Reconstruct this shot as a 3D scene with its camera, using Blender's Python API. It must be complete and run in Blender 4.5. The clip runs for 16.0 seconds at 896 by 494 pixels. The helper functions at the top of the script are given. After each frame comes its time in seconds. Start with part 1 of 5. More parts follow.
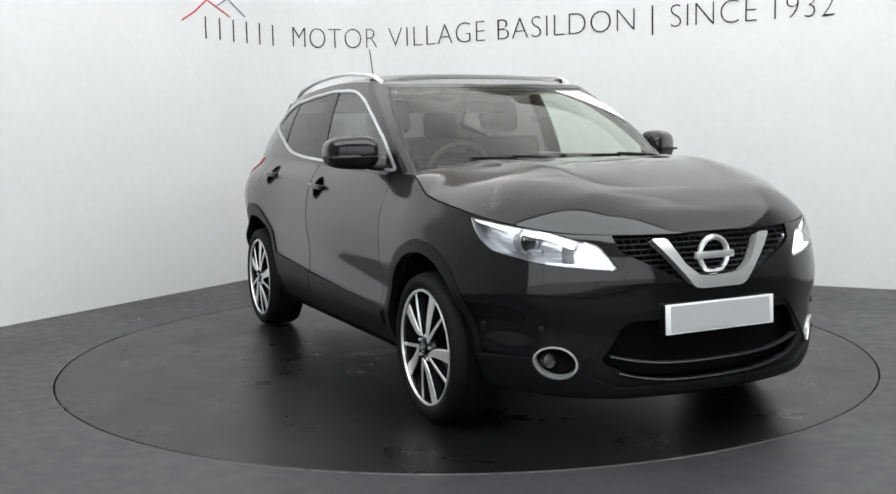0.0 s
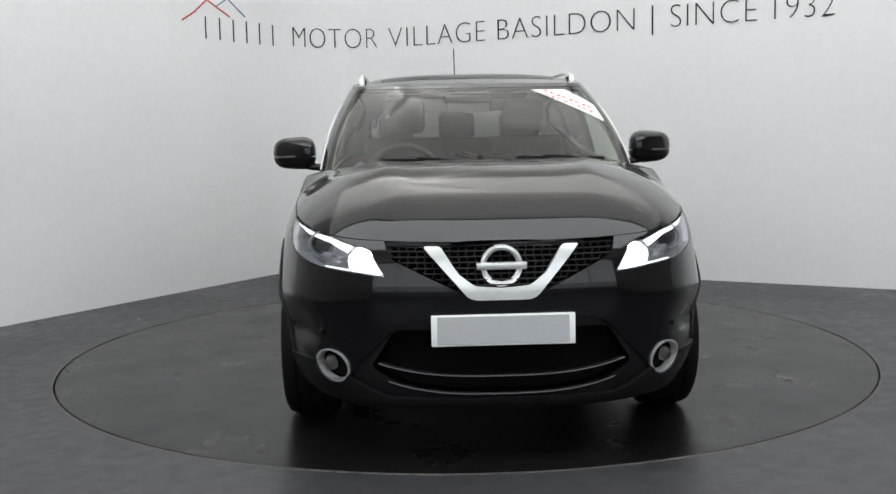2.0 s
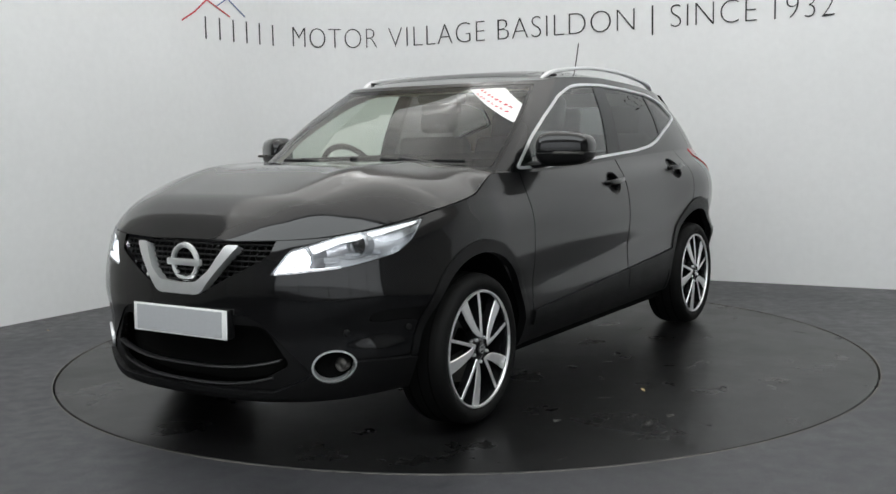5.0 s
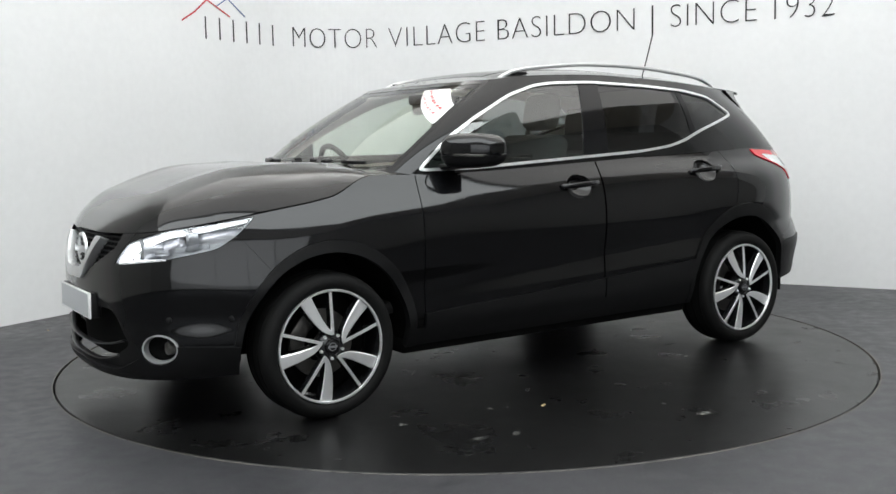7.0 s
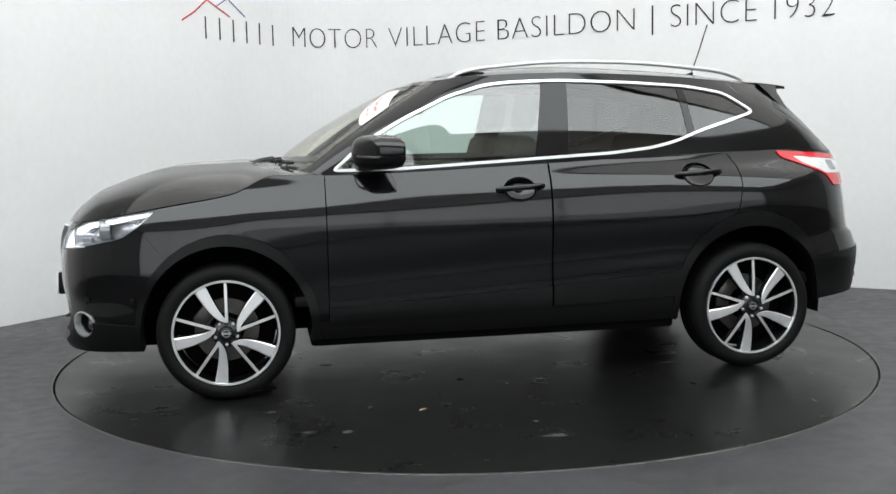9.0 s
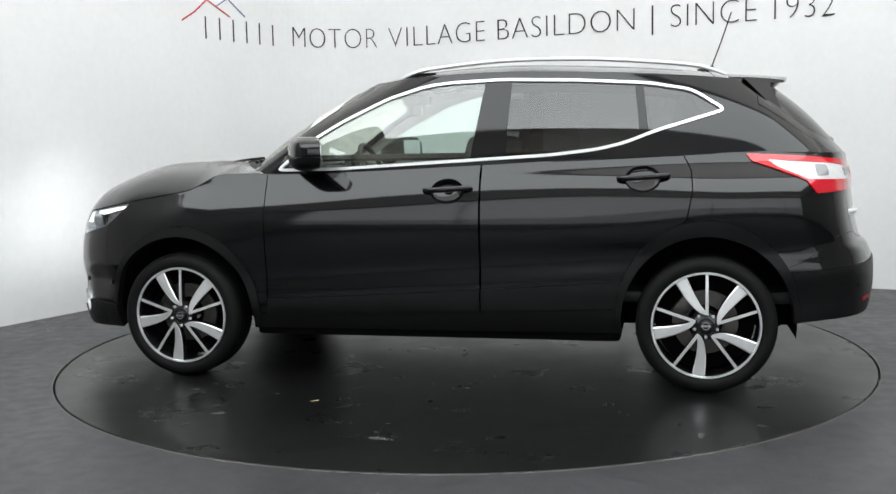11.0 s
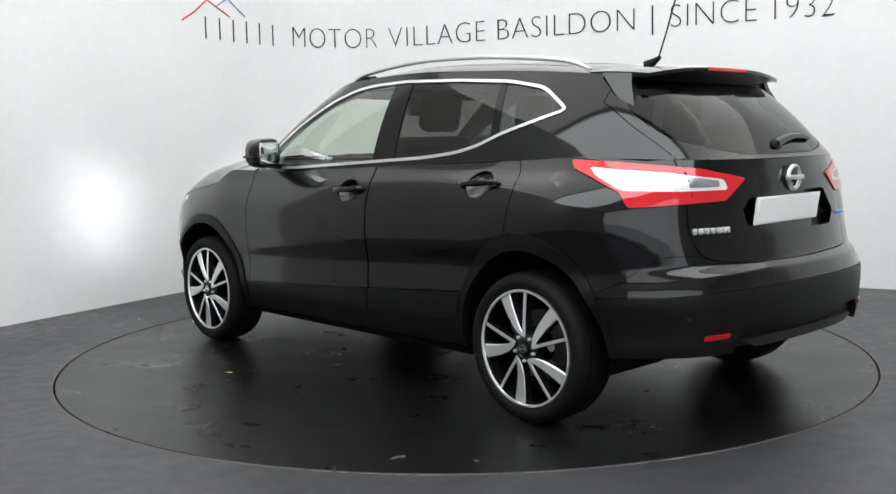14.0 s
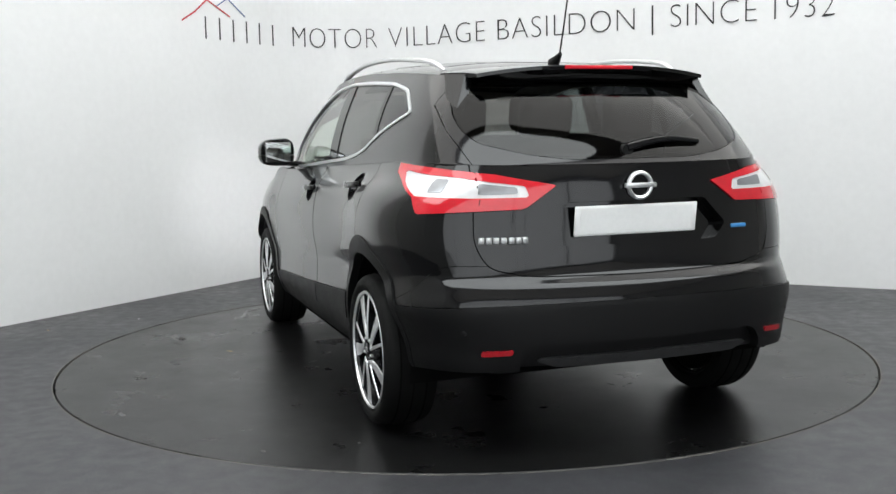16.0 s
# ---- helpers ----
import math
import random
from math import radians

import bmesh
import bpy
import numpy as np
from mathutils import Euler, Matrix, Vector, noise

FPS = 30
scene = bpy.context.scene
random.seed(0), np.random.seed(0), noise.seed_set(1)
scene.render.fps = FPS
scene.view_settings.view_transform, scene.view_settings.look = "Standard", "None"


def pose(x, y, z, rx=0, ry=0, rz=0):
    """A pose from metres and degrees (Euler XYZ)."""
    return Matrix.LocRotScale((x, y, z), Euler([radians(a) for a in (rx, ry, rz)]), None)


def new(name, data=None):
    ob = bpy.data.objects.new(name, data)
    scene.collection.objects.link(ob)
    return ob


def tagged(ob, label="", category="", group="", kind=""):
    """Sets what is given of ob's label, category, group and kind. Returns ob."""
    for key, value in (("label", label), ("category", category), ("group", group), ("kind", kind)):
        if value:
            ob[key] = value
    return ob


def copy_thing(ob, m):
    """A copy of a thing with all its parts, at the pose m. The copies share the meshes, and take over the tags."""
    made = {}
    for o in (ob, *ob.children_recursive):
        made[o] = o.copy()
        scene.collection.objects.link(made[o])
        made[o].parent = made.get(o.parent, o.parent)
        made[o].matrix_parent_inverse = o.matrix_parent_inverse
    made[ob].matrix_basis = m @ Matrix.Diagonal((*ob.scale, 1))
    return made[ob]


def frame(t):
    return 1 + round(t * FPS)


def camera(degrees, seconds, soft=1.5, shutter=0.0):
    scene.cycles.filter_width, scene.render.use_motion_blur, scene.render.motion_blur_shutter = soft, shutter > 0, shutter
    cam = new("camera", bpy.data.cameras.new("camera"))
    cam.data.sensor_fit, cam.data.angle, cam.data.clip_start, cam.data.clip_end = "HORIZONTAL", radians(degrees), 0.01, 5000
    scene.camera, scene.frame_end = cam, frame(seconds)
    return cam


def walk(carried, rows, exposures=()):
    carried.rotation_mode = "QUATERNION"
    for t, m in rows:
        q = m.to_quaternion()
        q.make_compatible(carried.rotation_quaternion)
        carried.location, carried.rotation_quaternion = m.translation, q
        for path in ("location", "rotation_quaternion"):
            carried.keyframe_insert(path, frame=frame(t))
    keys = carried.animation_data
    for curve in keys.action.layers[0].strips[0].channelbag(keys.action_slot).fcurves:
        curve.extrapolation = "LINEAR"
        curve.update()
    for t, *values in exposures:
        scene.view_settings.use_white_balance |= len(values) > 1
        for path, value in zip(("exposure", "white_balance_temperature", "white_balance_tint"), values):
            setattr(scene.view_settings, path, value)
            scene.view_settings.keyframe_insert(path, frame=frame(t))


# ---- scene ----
cam = camera(48.56, 16.0, soft=1.5)
EYE = pose(0, -5.711, 1.200, 90 - 6.13, 0, 0.80) @ pose(0, 0, 0, 0, 0, -1.15)
walk(cam, [(0.0, EYE), (16.0, EYE)],
     exposures=[(0.0, -0.08), (0.5, -0.12), (1.0, -0.20), (1.5, -0.28), (2.0, -0.42), (2.5, -0.58), (3.0, -0.72), (3.5, -0.82), (4.0, -0.75), (4.5, -0.64), (5.5, -0.30), (6.5, -0.09), (16.0, -0.09)])

# ---- light: daylight-white fill panels added out of view under the ceiling ----
world = bpy.data.worlds.new("world")
world.use_nodes = True
world.node_tree.nodes["Background"].inputs[0].default_value = (.9, .95, 1, 1)
world.node_tree.nodes["Background"].inputs[1].default_value = 0.0
scene.world = world
PANEL_LIGHT = 4.4
BACK_LIGHT = 1.55
OVER_LIGHT = 1.45
WASH_LIGHT = 9.7
LAMP_LIGHT = 850.0

# ---- materials ----


def material(name, color, rough=.5, metal=0., coat=0., coat_rough=.03, spec=.5, vary=0., scale=8., bump=0., bump_scale=60., trans=0., ior=1.45, emit=None, power=0.):
    """A procedural surface: colour varied at two scales, roughness varied with it, fine relief."""
    m = bpy.data.materials.new(name)
    m.use_nodes = True
    nt = m.node_tree
    b = nt.nodes["Principled BSDF"]
    b.inputs["Base Color"].default_value = (*color, 1)
    b.inputs["Roughness"].default_value = rough
    b.inputs["Metallic"].default_value = metal
    b.inputs["Coat Weight"].default_value = coat
    b.inputs["Coat Roughness"].default_value = coat_rough
    b.inputs["Specular IOR Level"].default_value = spec
    b.inputs["IOR"].default_value = ior
    b.inputs["Transmission Weight"].default_value = trans
    if emit:
        b.inputs["Emission Color"].default_value = (*emit, 1)
        b.inputs["Emission Strength"].default_value = power
    if vary or bump:
        tex = nt.nodes.new("ShaderNodeTexCoord")
    if vary:
        big, small = nt.nodes.new("ShaderNodeTexNoise"), nt.nodes.new("ShaderNodeTexNoise")
        big.inputs["Scale"].default_value, small.inputs["Scale"].default_value = scale, scale * 14
        for n in (big, small):
            n.inputs["Detail"].default_value = 5
            nt.links.new(tex.outputs["Object"], n.inputs["Vector"])
        add = nt.nodes.new("ShaderNodeMath")
        add.operation = "ADD"
        nt.links.new(big.outputs["Fac"], add.inputs[0])
        nt.links.new(small.outputs["Fac"], add.inputs[1])
        span = nt.nodes.new("ShaderNodeMapRange")
        span.inputs["From Min"].default_value, span.inputs["From Max"].default_value = .7, 1.3
        span.inputs["To Min"].default_value, span.inputs["To Max"].default_value = 1 - vary, 1 + vary
        nt.links.new(add.outputs[0], span.inputs["Value"])
        mul = nt.nodes.new("ShaderNodeVectorMath")
        mul.operation = "SCALE"
        mul.inputs[0].default_value = color
        nt.links.new(span.outputs[0], mul.inputs["Scale"])
        nt.links.new(mul.outputs[0], b.inputs["Base Color"])
        rr = nt.nodes.new("ShaderNodeMath")
        rr.operation = "MULTIPLY"
        rr.inputs[1].default_value = rough
        nt.links.new(span.outputs[0], rr.inputs[0])
        nt.links.new(rr.outputs[0], b.inputs["Roughness"])
    if bump:
        n = nt.nodes.new("ShaderNodeTexNoise")
        n.inputs["Scale"].default_value = bump_scale
        n.inputs["Detail"].default_value = 4
        nt.links.new(tex.outputs["Object"], n.inputs["Vector"])
        k = nt.nodes.new("ShaderNodeBump")
        k.inputs["Strength"].default_value = bump
        k.inputs["Distance"].default_value = .002
        nt.links.new(n.outputs["Fac"], k.inputs["Height"])
        nt.links.new(k.outputs[0], b.inputs["Normal"])
    return m


def pane(name, tint, gloss=.075, rough=0.01):
    """Thin glass: clear straight through, tinted, mirror-like at a glance."""
    m = bpy.data.materials.new(name)
    m.use_nodes = True
    nt = m.node_tree
    nt.nodes.remove(nt.nodes["Principled BSDF"])
    clear, shine, mix, fres = (nt.nodes.new(k) for k in ("ShaderNodeBsdfTransparent", "ShaderNodeBsdfGlossy", "ShaderNodeMixShader", "ShaderNodeLayerWeight"))
    clear.inputs[0].default_value = (*tint, 1)
    shine.inputs["Roughness"].default_value = rough
    fres.inputs["Blend"].default_value = .5
    steep, share = nt.nodes.new("ShaderNodeMath"), nt.nodes.new("ShaderNodeMath")
    steep.operation, share.operation = "POWER", "MULTIPLY_ADD"
    steep.inputs[1].default_value = 4.5
    share.inputs[1].default_value, share.inputs[2].default_value = .9, gloss
    nt.links.new(fres.outputs["Facing"], steep.inputs[0])
    nt.links.new(steep.outputs[0], share.inputs[0])
    nt.links.new(share.outputs[0], mix.inputs[0])
    nt.links.new(clear.outputs[0], mix.inputs[1])
    nt.links.new(shine.outputs[0], mix.inputs[2])
    nt.links.new(mix.outputs[0], nt.nodes["Material Output"].inputs[0])
    return m


def worn_thin(m):
    """A film that thins out to nothing towards its ragged edge."""
    nt = m.node_tree
    tex = nt.nodes["Texture Coordinate"]
    off, away, noise, share, ramp = (nt.nodes.new("ShaderNode" + k) for k in ("VectorMath", "VectorMath", "TexNoise", "Math", "MapRange"))
    off.operation, away.operation, share.operation = "SUBTRACT", "LENGTH", "ADD"
    off.inputs[1].default_value = (.5, .5, .5)
    noise.inputs["Scale"].default_value, noise.inputs["Detail"].default_value = 13, 3
    nt.links.new(tex.outputs["Generated"], off.inputs[0])
    nt.links.new(off.outputs[0], away.inputs[0])
    nt.links.new(tex.outputs["Object"], noise.inputs["Vector"])
    nt.links.new(away.outputs["Value"], share.inputs[0])
    nt.links.new(noise.outputs["Fac"], share.inputs[1])
    ramp.inputs["From Min"].default_value, ramp.inputs["From Max"].default_value = .55, 1.05
    ramp.inputs["To Min"].default_value, ramp.inputs["To Max"].default_value = .85, 0
    nt.links.new(share.outputs[0], ramp.inputs["Value"])
    nt.links.new(ramp.outputs[0], nt.nodes["Principled BSDF"].inputs["Alpha"])


PAINT = material("black_metallic_paint", (.0068, .0070, .0082), .38, metal=1., coat=1., coat_rough=.06)
PAINT.node_tree.nodes["Principled BSDF"].inputs["Coat IOR"].default_value = 1.49
PLASTIC = material("grained_plastic", (.006, .006, .0064), .40, spec=.25, vary=.15, scale=6, bump=.25, bump_scale=900)
GLOSS = material("gloss_black", (.006, .006, .007), .08)
BLADE = material("satin_grey_plastic", (.02, .02, .021), .3, vary=.1, scale=20)
DARK = material("dark_inside", (.003, .003, .003), .9, spec=.1)
CHROME = material("chrome", (.85, .86, .87), .1, metal=1)
SATIN = material("satin_aluminium", (.80, .81, .82), .30, metal=.8, vary=.05, scale=20)
ALLOY = material("machined_alloy", (.84, .84, .85), .33, metal=.75, vary=.05, scale=30)
ALLOYBLACK = material("black_alloy", (.01, .01, .011), .2, coat=.6)
TYRE = material("tyre_rubber", (.0065, .0065, .0065), .65, spec=.15, vary=.2, scale=12, bump=.3, bump_scale=200)
STEEL = material("brake_steel", (.12, .115, .11), .45, metal=1, vary=.2, scale=20)
CLEAR = pane("windscreen_glass", (.92, .92, .84), .07)
SIDEGLASS = pane("side_glass", (.78, .90, .85), .17, .015)
PRIVACY = pane("privacy_glass", (.15, .155, .16), .09)
REARGLASS = pane("rear_privacy_glass", (.13, .135, .14), .045)
LENS = pane("lamp_lens", (.95, .96, .97), .045)
REDREFLECTOR = material("red_reflector", (.34, .008, .014), .15, coat=.5, vary=.2, scale=60)
REDLENS = material("red_lens", (.56, .012, .024), .1, coat=.8, vary=.1, scale=30)
WHITELENS = material("clear_lamp_body", (.64, .64, .65), .2, metal=.1, vary=.1, scale=40)
LAMPBODY = material("lamp_reflector", (.36, .37, .39), .22, metal=.6, vary=.12, scale=40)
GLOW = material("lit_reflector", (.9, .9, .9), .3, emit=(.95, .97, 1.0), power=LAMP_LIGHT)
DAYLIGHT = material("lit_strip", (.9, .9, .9), .3, emit=(.95, .97, 1.0), power=2.0)
FABRIC = material("seat_fabric", (.02, .02, .022), .85, vary=.25, scale=25, bump=.4, bump_scale=400)
CREAM = material("headliner", (.66, .64, .58), .9, vary=.05, scale=10, bump=.2, bump_scale=500)
DASH = material("dashboard_plastic", (.02, .02, .021), .6, vary=.1, bump=.3, bump_scale=500)
PLATE = material("plate_white", (.88, .88, .88), .3, vary=.03, scale=5)
PLATEPALE = material("plate_pale", (.86, .86, .86), .35, vary=.03, scale=5)
PLATEGREY = material("plate_grey", (.46, .47, .49), .35, vary=.03, scale=5)
BLUE = material("blue_badge", (.05, .22, .5), .3, coat=.5)
RED = material("red_ink", (.55, .03, .05), .5)
BLUEINK = material("blue_ink", (.10, .16, .34), .5)
INK = material("black_ink", (.012, .012, .013), .45)
STICKER = material("white_paper", (.78, .78, .77), .5, vary=.03)
WALLPAINT = material("white_wall_paint", (.78, .785, .79), .62, vary=.025, scale=1.3, bump=.08, bump_scale=90)
GREYWALL = material("grey_wall_paint", (.30, .295, .285), .7, vary=.06, scale=1.5)
CEILPAINT = material("ceiling_paint", (.62, .57, .50), .8, vary=.04)
MARK = material("dusty_scuff", (.19, .19, .18), .6, vary=.5, scale=14)
worn_thin(MARK)
LEAF = material("dry_leaf", (.42, .33, .18), .7, vary=.3, scale=80)
EDGE = material("edging_metal", (.12, .112, .10), .5, metal=.3, vary=.8, scale=1.3)


def vinyl(name, base, rough, fleck, wear=.25):
    """Dark sheet flooring: worn patches, dust, fine pale flecks."""
    m = material(name, base, rough, vary=wear, scale=.9, bump=.25, bump_scale=260)
    nt = m.node_tree
    b = nt.nodes["Principled BSDF"]
    tex = nt.nodes["Texture Coordinate"]
    spots = nt.nodes.new("ShaderNodeTexNoise")
    spots.inputs["Scale"].default_value, spots.inputs["Detail"].default_value = 190, 2
    nt.links.new(tex.outputs["Object"], spots.inputs["Vector"])
    ramp = nt.nodes.new("ShaderNodeMapRange")
    ramp.inputs["From Min"].default_value, ramp.inputs["From Max"].default_value = .60, .74
    ramp.inputs["To Max"].default_value = fleck
    nt.links.new(spots.outputs["Fac"], ramp.inputs["Value"])
    mix = nt.nodes.new("ShaderNodeMixRGB")
    mix.inputs[2].default_value = (.30, .30, .32, 1)
    old = b.inputs["Base Color"].links[0].from_socket
    nt.links.new(ramp.outputs[0], mix.inputs[0])
    nt.links.new(old, mix.inputs[1])
    nt.links.new(mix.outputs[0], b.inputs["Base Color"])
    return m


def cloud(m, scale, low, high):
    """Trodden patches: the gloss changes from place to place."""
    nt = m.node_tree
    n, r = nt.nodes.new("ShaderNodeTexNoise"), nt.nodes.new("ShaderNodeMapRange")
    n.inputs["Scale"].default_value, n.inputs["Detail"].default_value = scale, 6
    n.inputs["Roughness"].default_value = .62
    r.inputs["From Min"].default_value, r.inputs["From Max"].default_value = .22, .78
    r.inputs["To Min"].default_value, r.inputs["To Max"].default_value = low, high
    nt.links.new(nt.nodes["Texture Coordinate"].outputs["Object"], n.inputs["Vector"])
    nt.links.new(n.outputs["Fac"], r.inputs["Value"])
    nt.links.new(r.outputs[0], nt.nodes["Principled BSDF"].inputs["Roughness"])


FLOOR = vinyl("dark_vinyl_floor", (.032, .032, .036), .45, .45)
DISC = vinyl("dark_turntable_deck", (.0046, .0046, .0047), .34, .06, .3)
cloud(DISC, 2.4, .225, .375)
DISC.node_tree.nodes["Principled BSDF"].inputs["Specular IOR Level"].default_value = .34


# ---- mesh helpers ----
def put(name, verts, faces, mat, parent=None, label="", smooth=False, normals=None):
    me = bpy.data.meshes.new(name)
    me.from_pydata([tuple(map(float, v)) for v in verts], [], [tuple(map(int, f)) for f in faces])
    me.materials.append(mat)
    if smooth:
        me.polygons.foreach_set("use_smooth", [True] * len(me.polygons))
    if normals is not None:
        me.normals_split_custom_set_from_vertices([tuple(map(float, n)) for n in normals])
    ob = new(name, me)
    if parent:
        ob.parent = parent
    if label:
        ob["label"] = label
    return ob


def part(name, bm, mat, parent=None, label="", smooth=True, sharp=35):
    bmesh.ops.recalc_face_normals(bm, faces=bm.faces)
    for f in bm.faces:
        f.smooth = smooth
    for e in bm.edges:
        if len(e.link_faces) == 2 and e.calc_face_angle(0) > radians(sharp):
            e.smooth = False
    me = bpy.data.meshes.new(name)
    bm.to_mesh(me)
    bm.free()
    me.materials.append(mat)
    ob = new(name, me)
    if parent:
        ob.parent = parent
    if label:
        ob["label"] = label
    return ob


def box(bm, x0, x1, y0, y1, z0, z1, bevel=0., m=None, seg=2):
    v = bmesh.ops.create_cube(bm, size=1)["verts"]
    for k in v:
        k.co = Vector(((x0 + x1) / 2 + k.co.x * (x1 - x0), (y0 + y1) / 2 + k.co.y * (y1 - y0), (z0 + z1) / 2 + k.co.z * (z1 - z0)))
    if bevel:
        edges = list({e for k in v for e in k.link_edges})
        v = list({q for f in bmesh.ops.bevel(bm, geom=edges, offset=bevel, segments=seg, affect="EDGES", profile=.5)["faces"] for q in f.verts} | {k for k in v if k.is_valid})
    if m:
        for k in v:
            k.co = m @ k.co
    return v


def lathe(bm, profile, n=48, axis="y", center=(0, 0, 0), closed=False):
    """Turn a profile of (radius, offset) round an axis."""
    rings = []
    for r, o in profile:
        ring = []
        for i in range(n):
            a = 2 * math.pi * i / n
            c, s = r * math.cos(a), r * math.sin(a)
            p = (c, o, s) if axis == "y" else (o, c, s) if axis == "x" else (c, s, o)
            ring.append(bm.verts.new(Vector(p) + Vector(center)))
        rings.append(ring)
    pairs = list(zip(rings, rings[1:])) + ([(rings[-1], rings[0])] if closed else [])
    for a, b in pairs:
        for i in range(n):
            bm.faces.new((a[i], a[(i + 1) % n], b[(i + 1) % n], b[i]))
    if not closed:
        for ring in (rings[0], rings[-1]):
            bm.faces.new(ring)


def sweep(bm, path, w, h, up=(0, 0, 1), n=10, taper=None, power=2.6):
    """A rounded bar of width w and height h along a path."""
    path = [Vector(p) for p in path]
    rings = []
    for i, p in enumerate(path):
        d = (path[min(i + 1, len(path) - 1)] - path[max(i - 1, 0)]).normalized()
        s = d.cross(Vector(up)).normalized()
        u = s.cross(d).normalized()
        k = taper(i / (len(path) - 1)) if taper else 1.
        ring = []
        for j in range(n):
            a = 2 * math.pi * j / n
            c, q = math.cos(a), math.sin(a)
            c, q = math.copysign(abs(c) ** (2 / power), c), math.copysign(abs(q) ** (2 / power), q)
            ring.append(bm.verts.new(p + s * (c * w / 2 * k) + u * (q * h / 2 * k)))
        rings.append(ring)
    for a, b in zip(rings, rings[1:]):
        for j in range(n):
            bm.faces.new((a[j], a[(j + 1) % n], b[(j + 1) % n], b[j]))
    bm.faces.new(rings[0])
    bm.faces.new(rings[-1])


def spline(points, n=24):
    """A smooth way through a few points."""
    p = [Vector(q) for q in points]
    p = [p[0] * 2 - p[1]] + p + [p[-1] * 2 - p[-2]]
    out = []
    for i in range(1, len(p) - 2):
        for k in range(n):
            t = k / n
            a, b, c, d = p[i - 1], p[i], p[i + 1], p[i + 2]
            out.append(.5 * (2 * b + (c - a) * t + (2 * a - 5 * b + 4 * c - d) * t * t + (3 * b - a - 3 * c + d) * t ** 3))
    return out + [p[-2]]


# ---- the room ----
WALL_LEFT, WALL_RIGHT = Vector((.4965, .868)), Vector((.8815, -.4722))
CORNER = Vector((-1.23, 4.25))
CURVE = 1.15
HEIGHT = 4.2


def corner_path():
    """The studio wall's foot, from its left end round the curved corner to its right end, with lengths from the corner."""
    a, b = CORNER - WALL_LEFT * CURVE, CORNER + WALL_RIGHT * CURVE
    pts = [CORNER - WALL_LEFT * 10.4]
    for i in range(33):
        t = i / 32
        pts.append(a * (1 - t) ** 2 + CORNER * 2 * t * (1 - t) + b * t * t)
    pts.append(CORNER + WALL_RIGHT * 10.4)
    return pts


WALL_PATH = corner_path()
_len = np.concatenate([[0], np.cumsum([(b - a).length for a, b in zip(WALL_PATH, WALL_PATH[1:])])])
_wx, _wy = [p.x for p in WALL_PATH], [p.y for p in WALL_PATH]


def on_wall(s, z, off=0.):
    """A point at length s along the studio wall's foot, off metres in front of it."""
    x, y = np.interp(s, _len, _wx), np.interp(s, _len, _wy)
    dx, dy = np.interp(s + .02, _len, _wx) - np.interp(s - .02, _len, _wx), np.interp(s + .02, _len, _wy) - np.interp(s - .02, _len, _wy)
    k = math.hypot(dx, dy)
    return Vector((x + dy / k * off, y - dx / k * off, z))


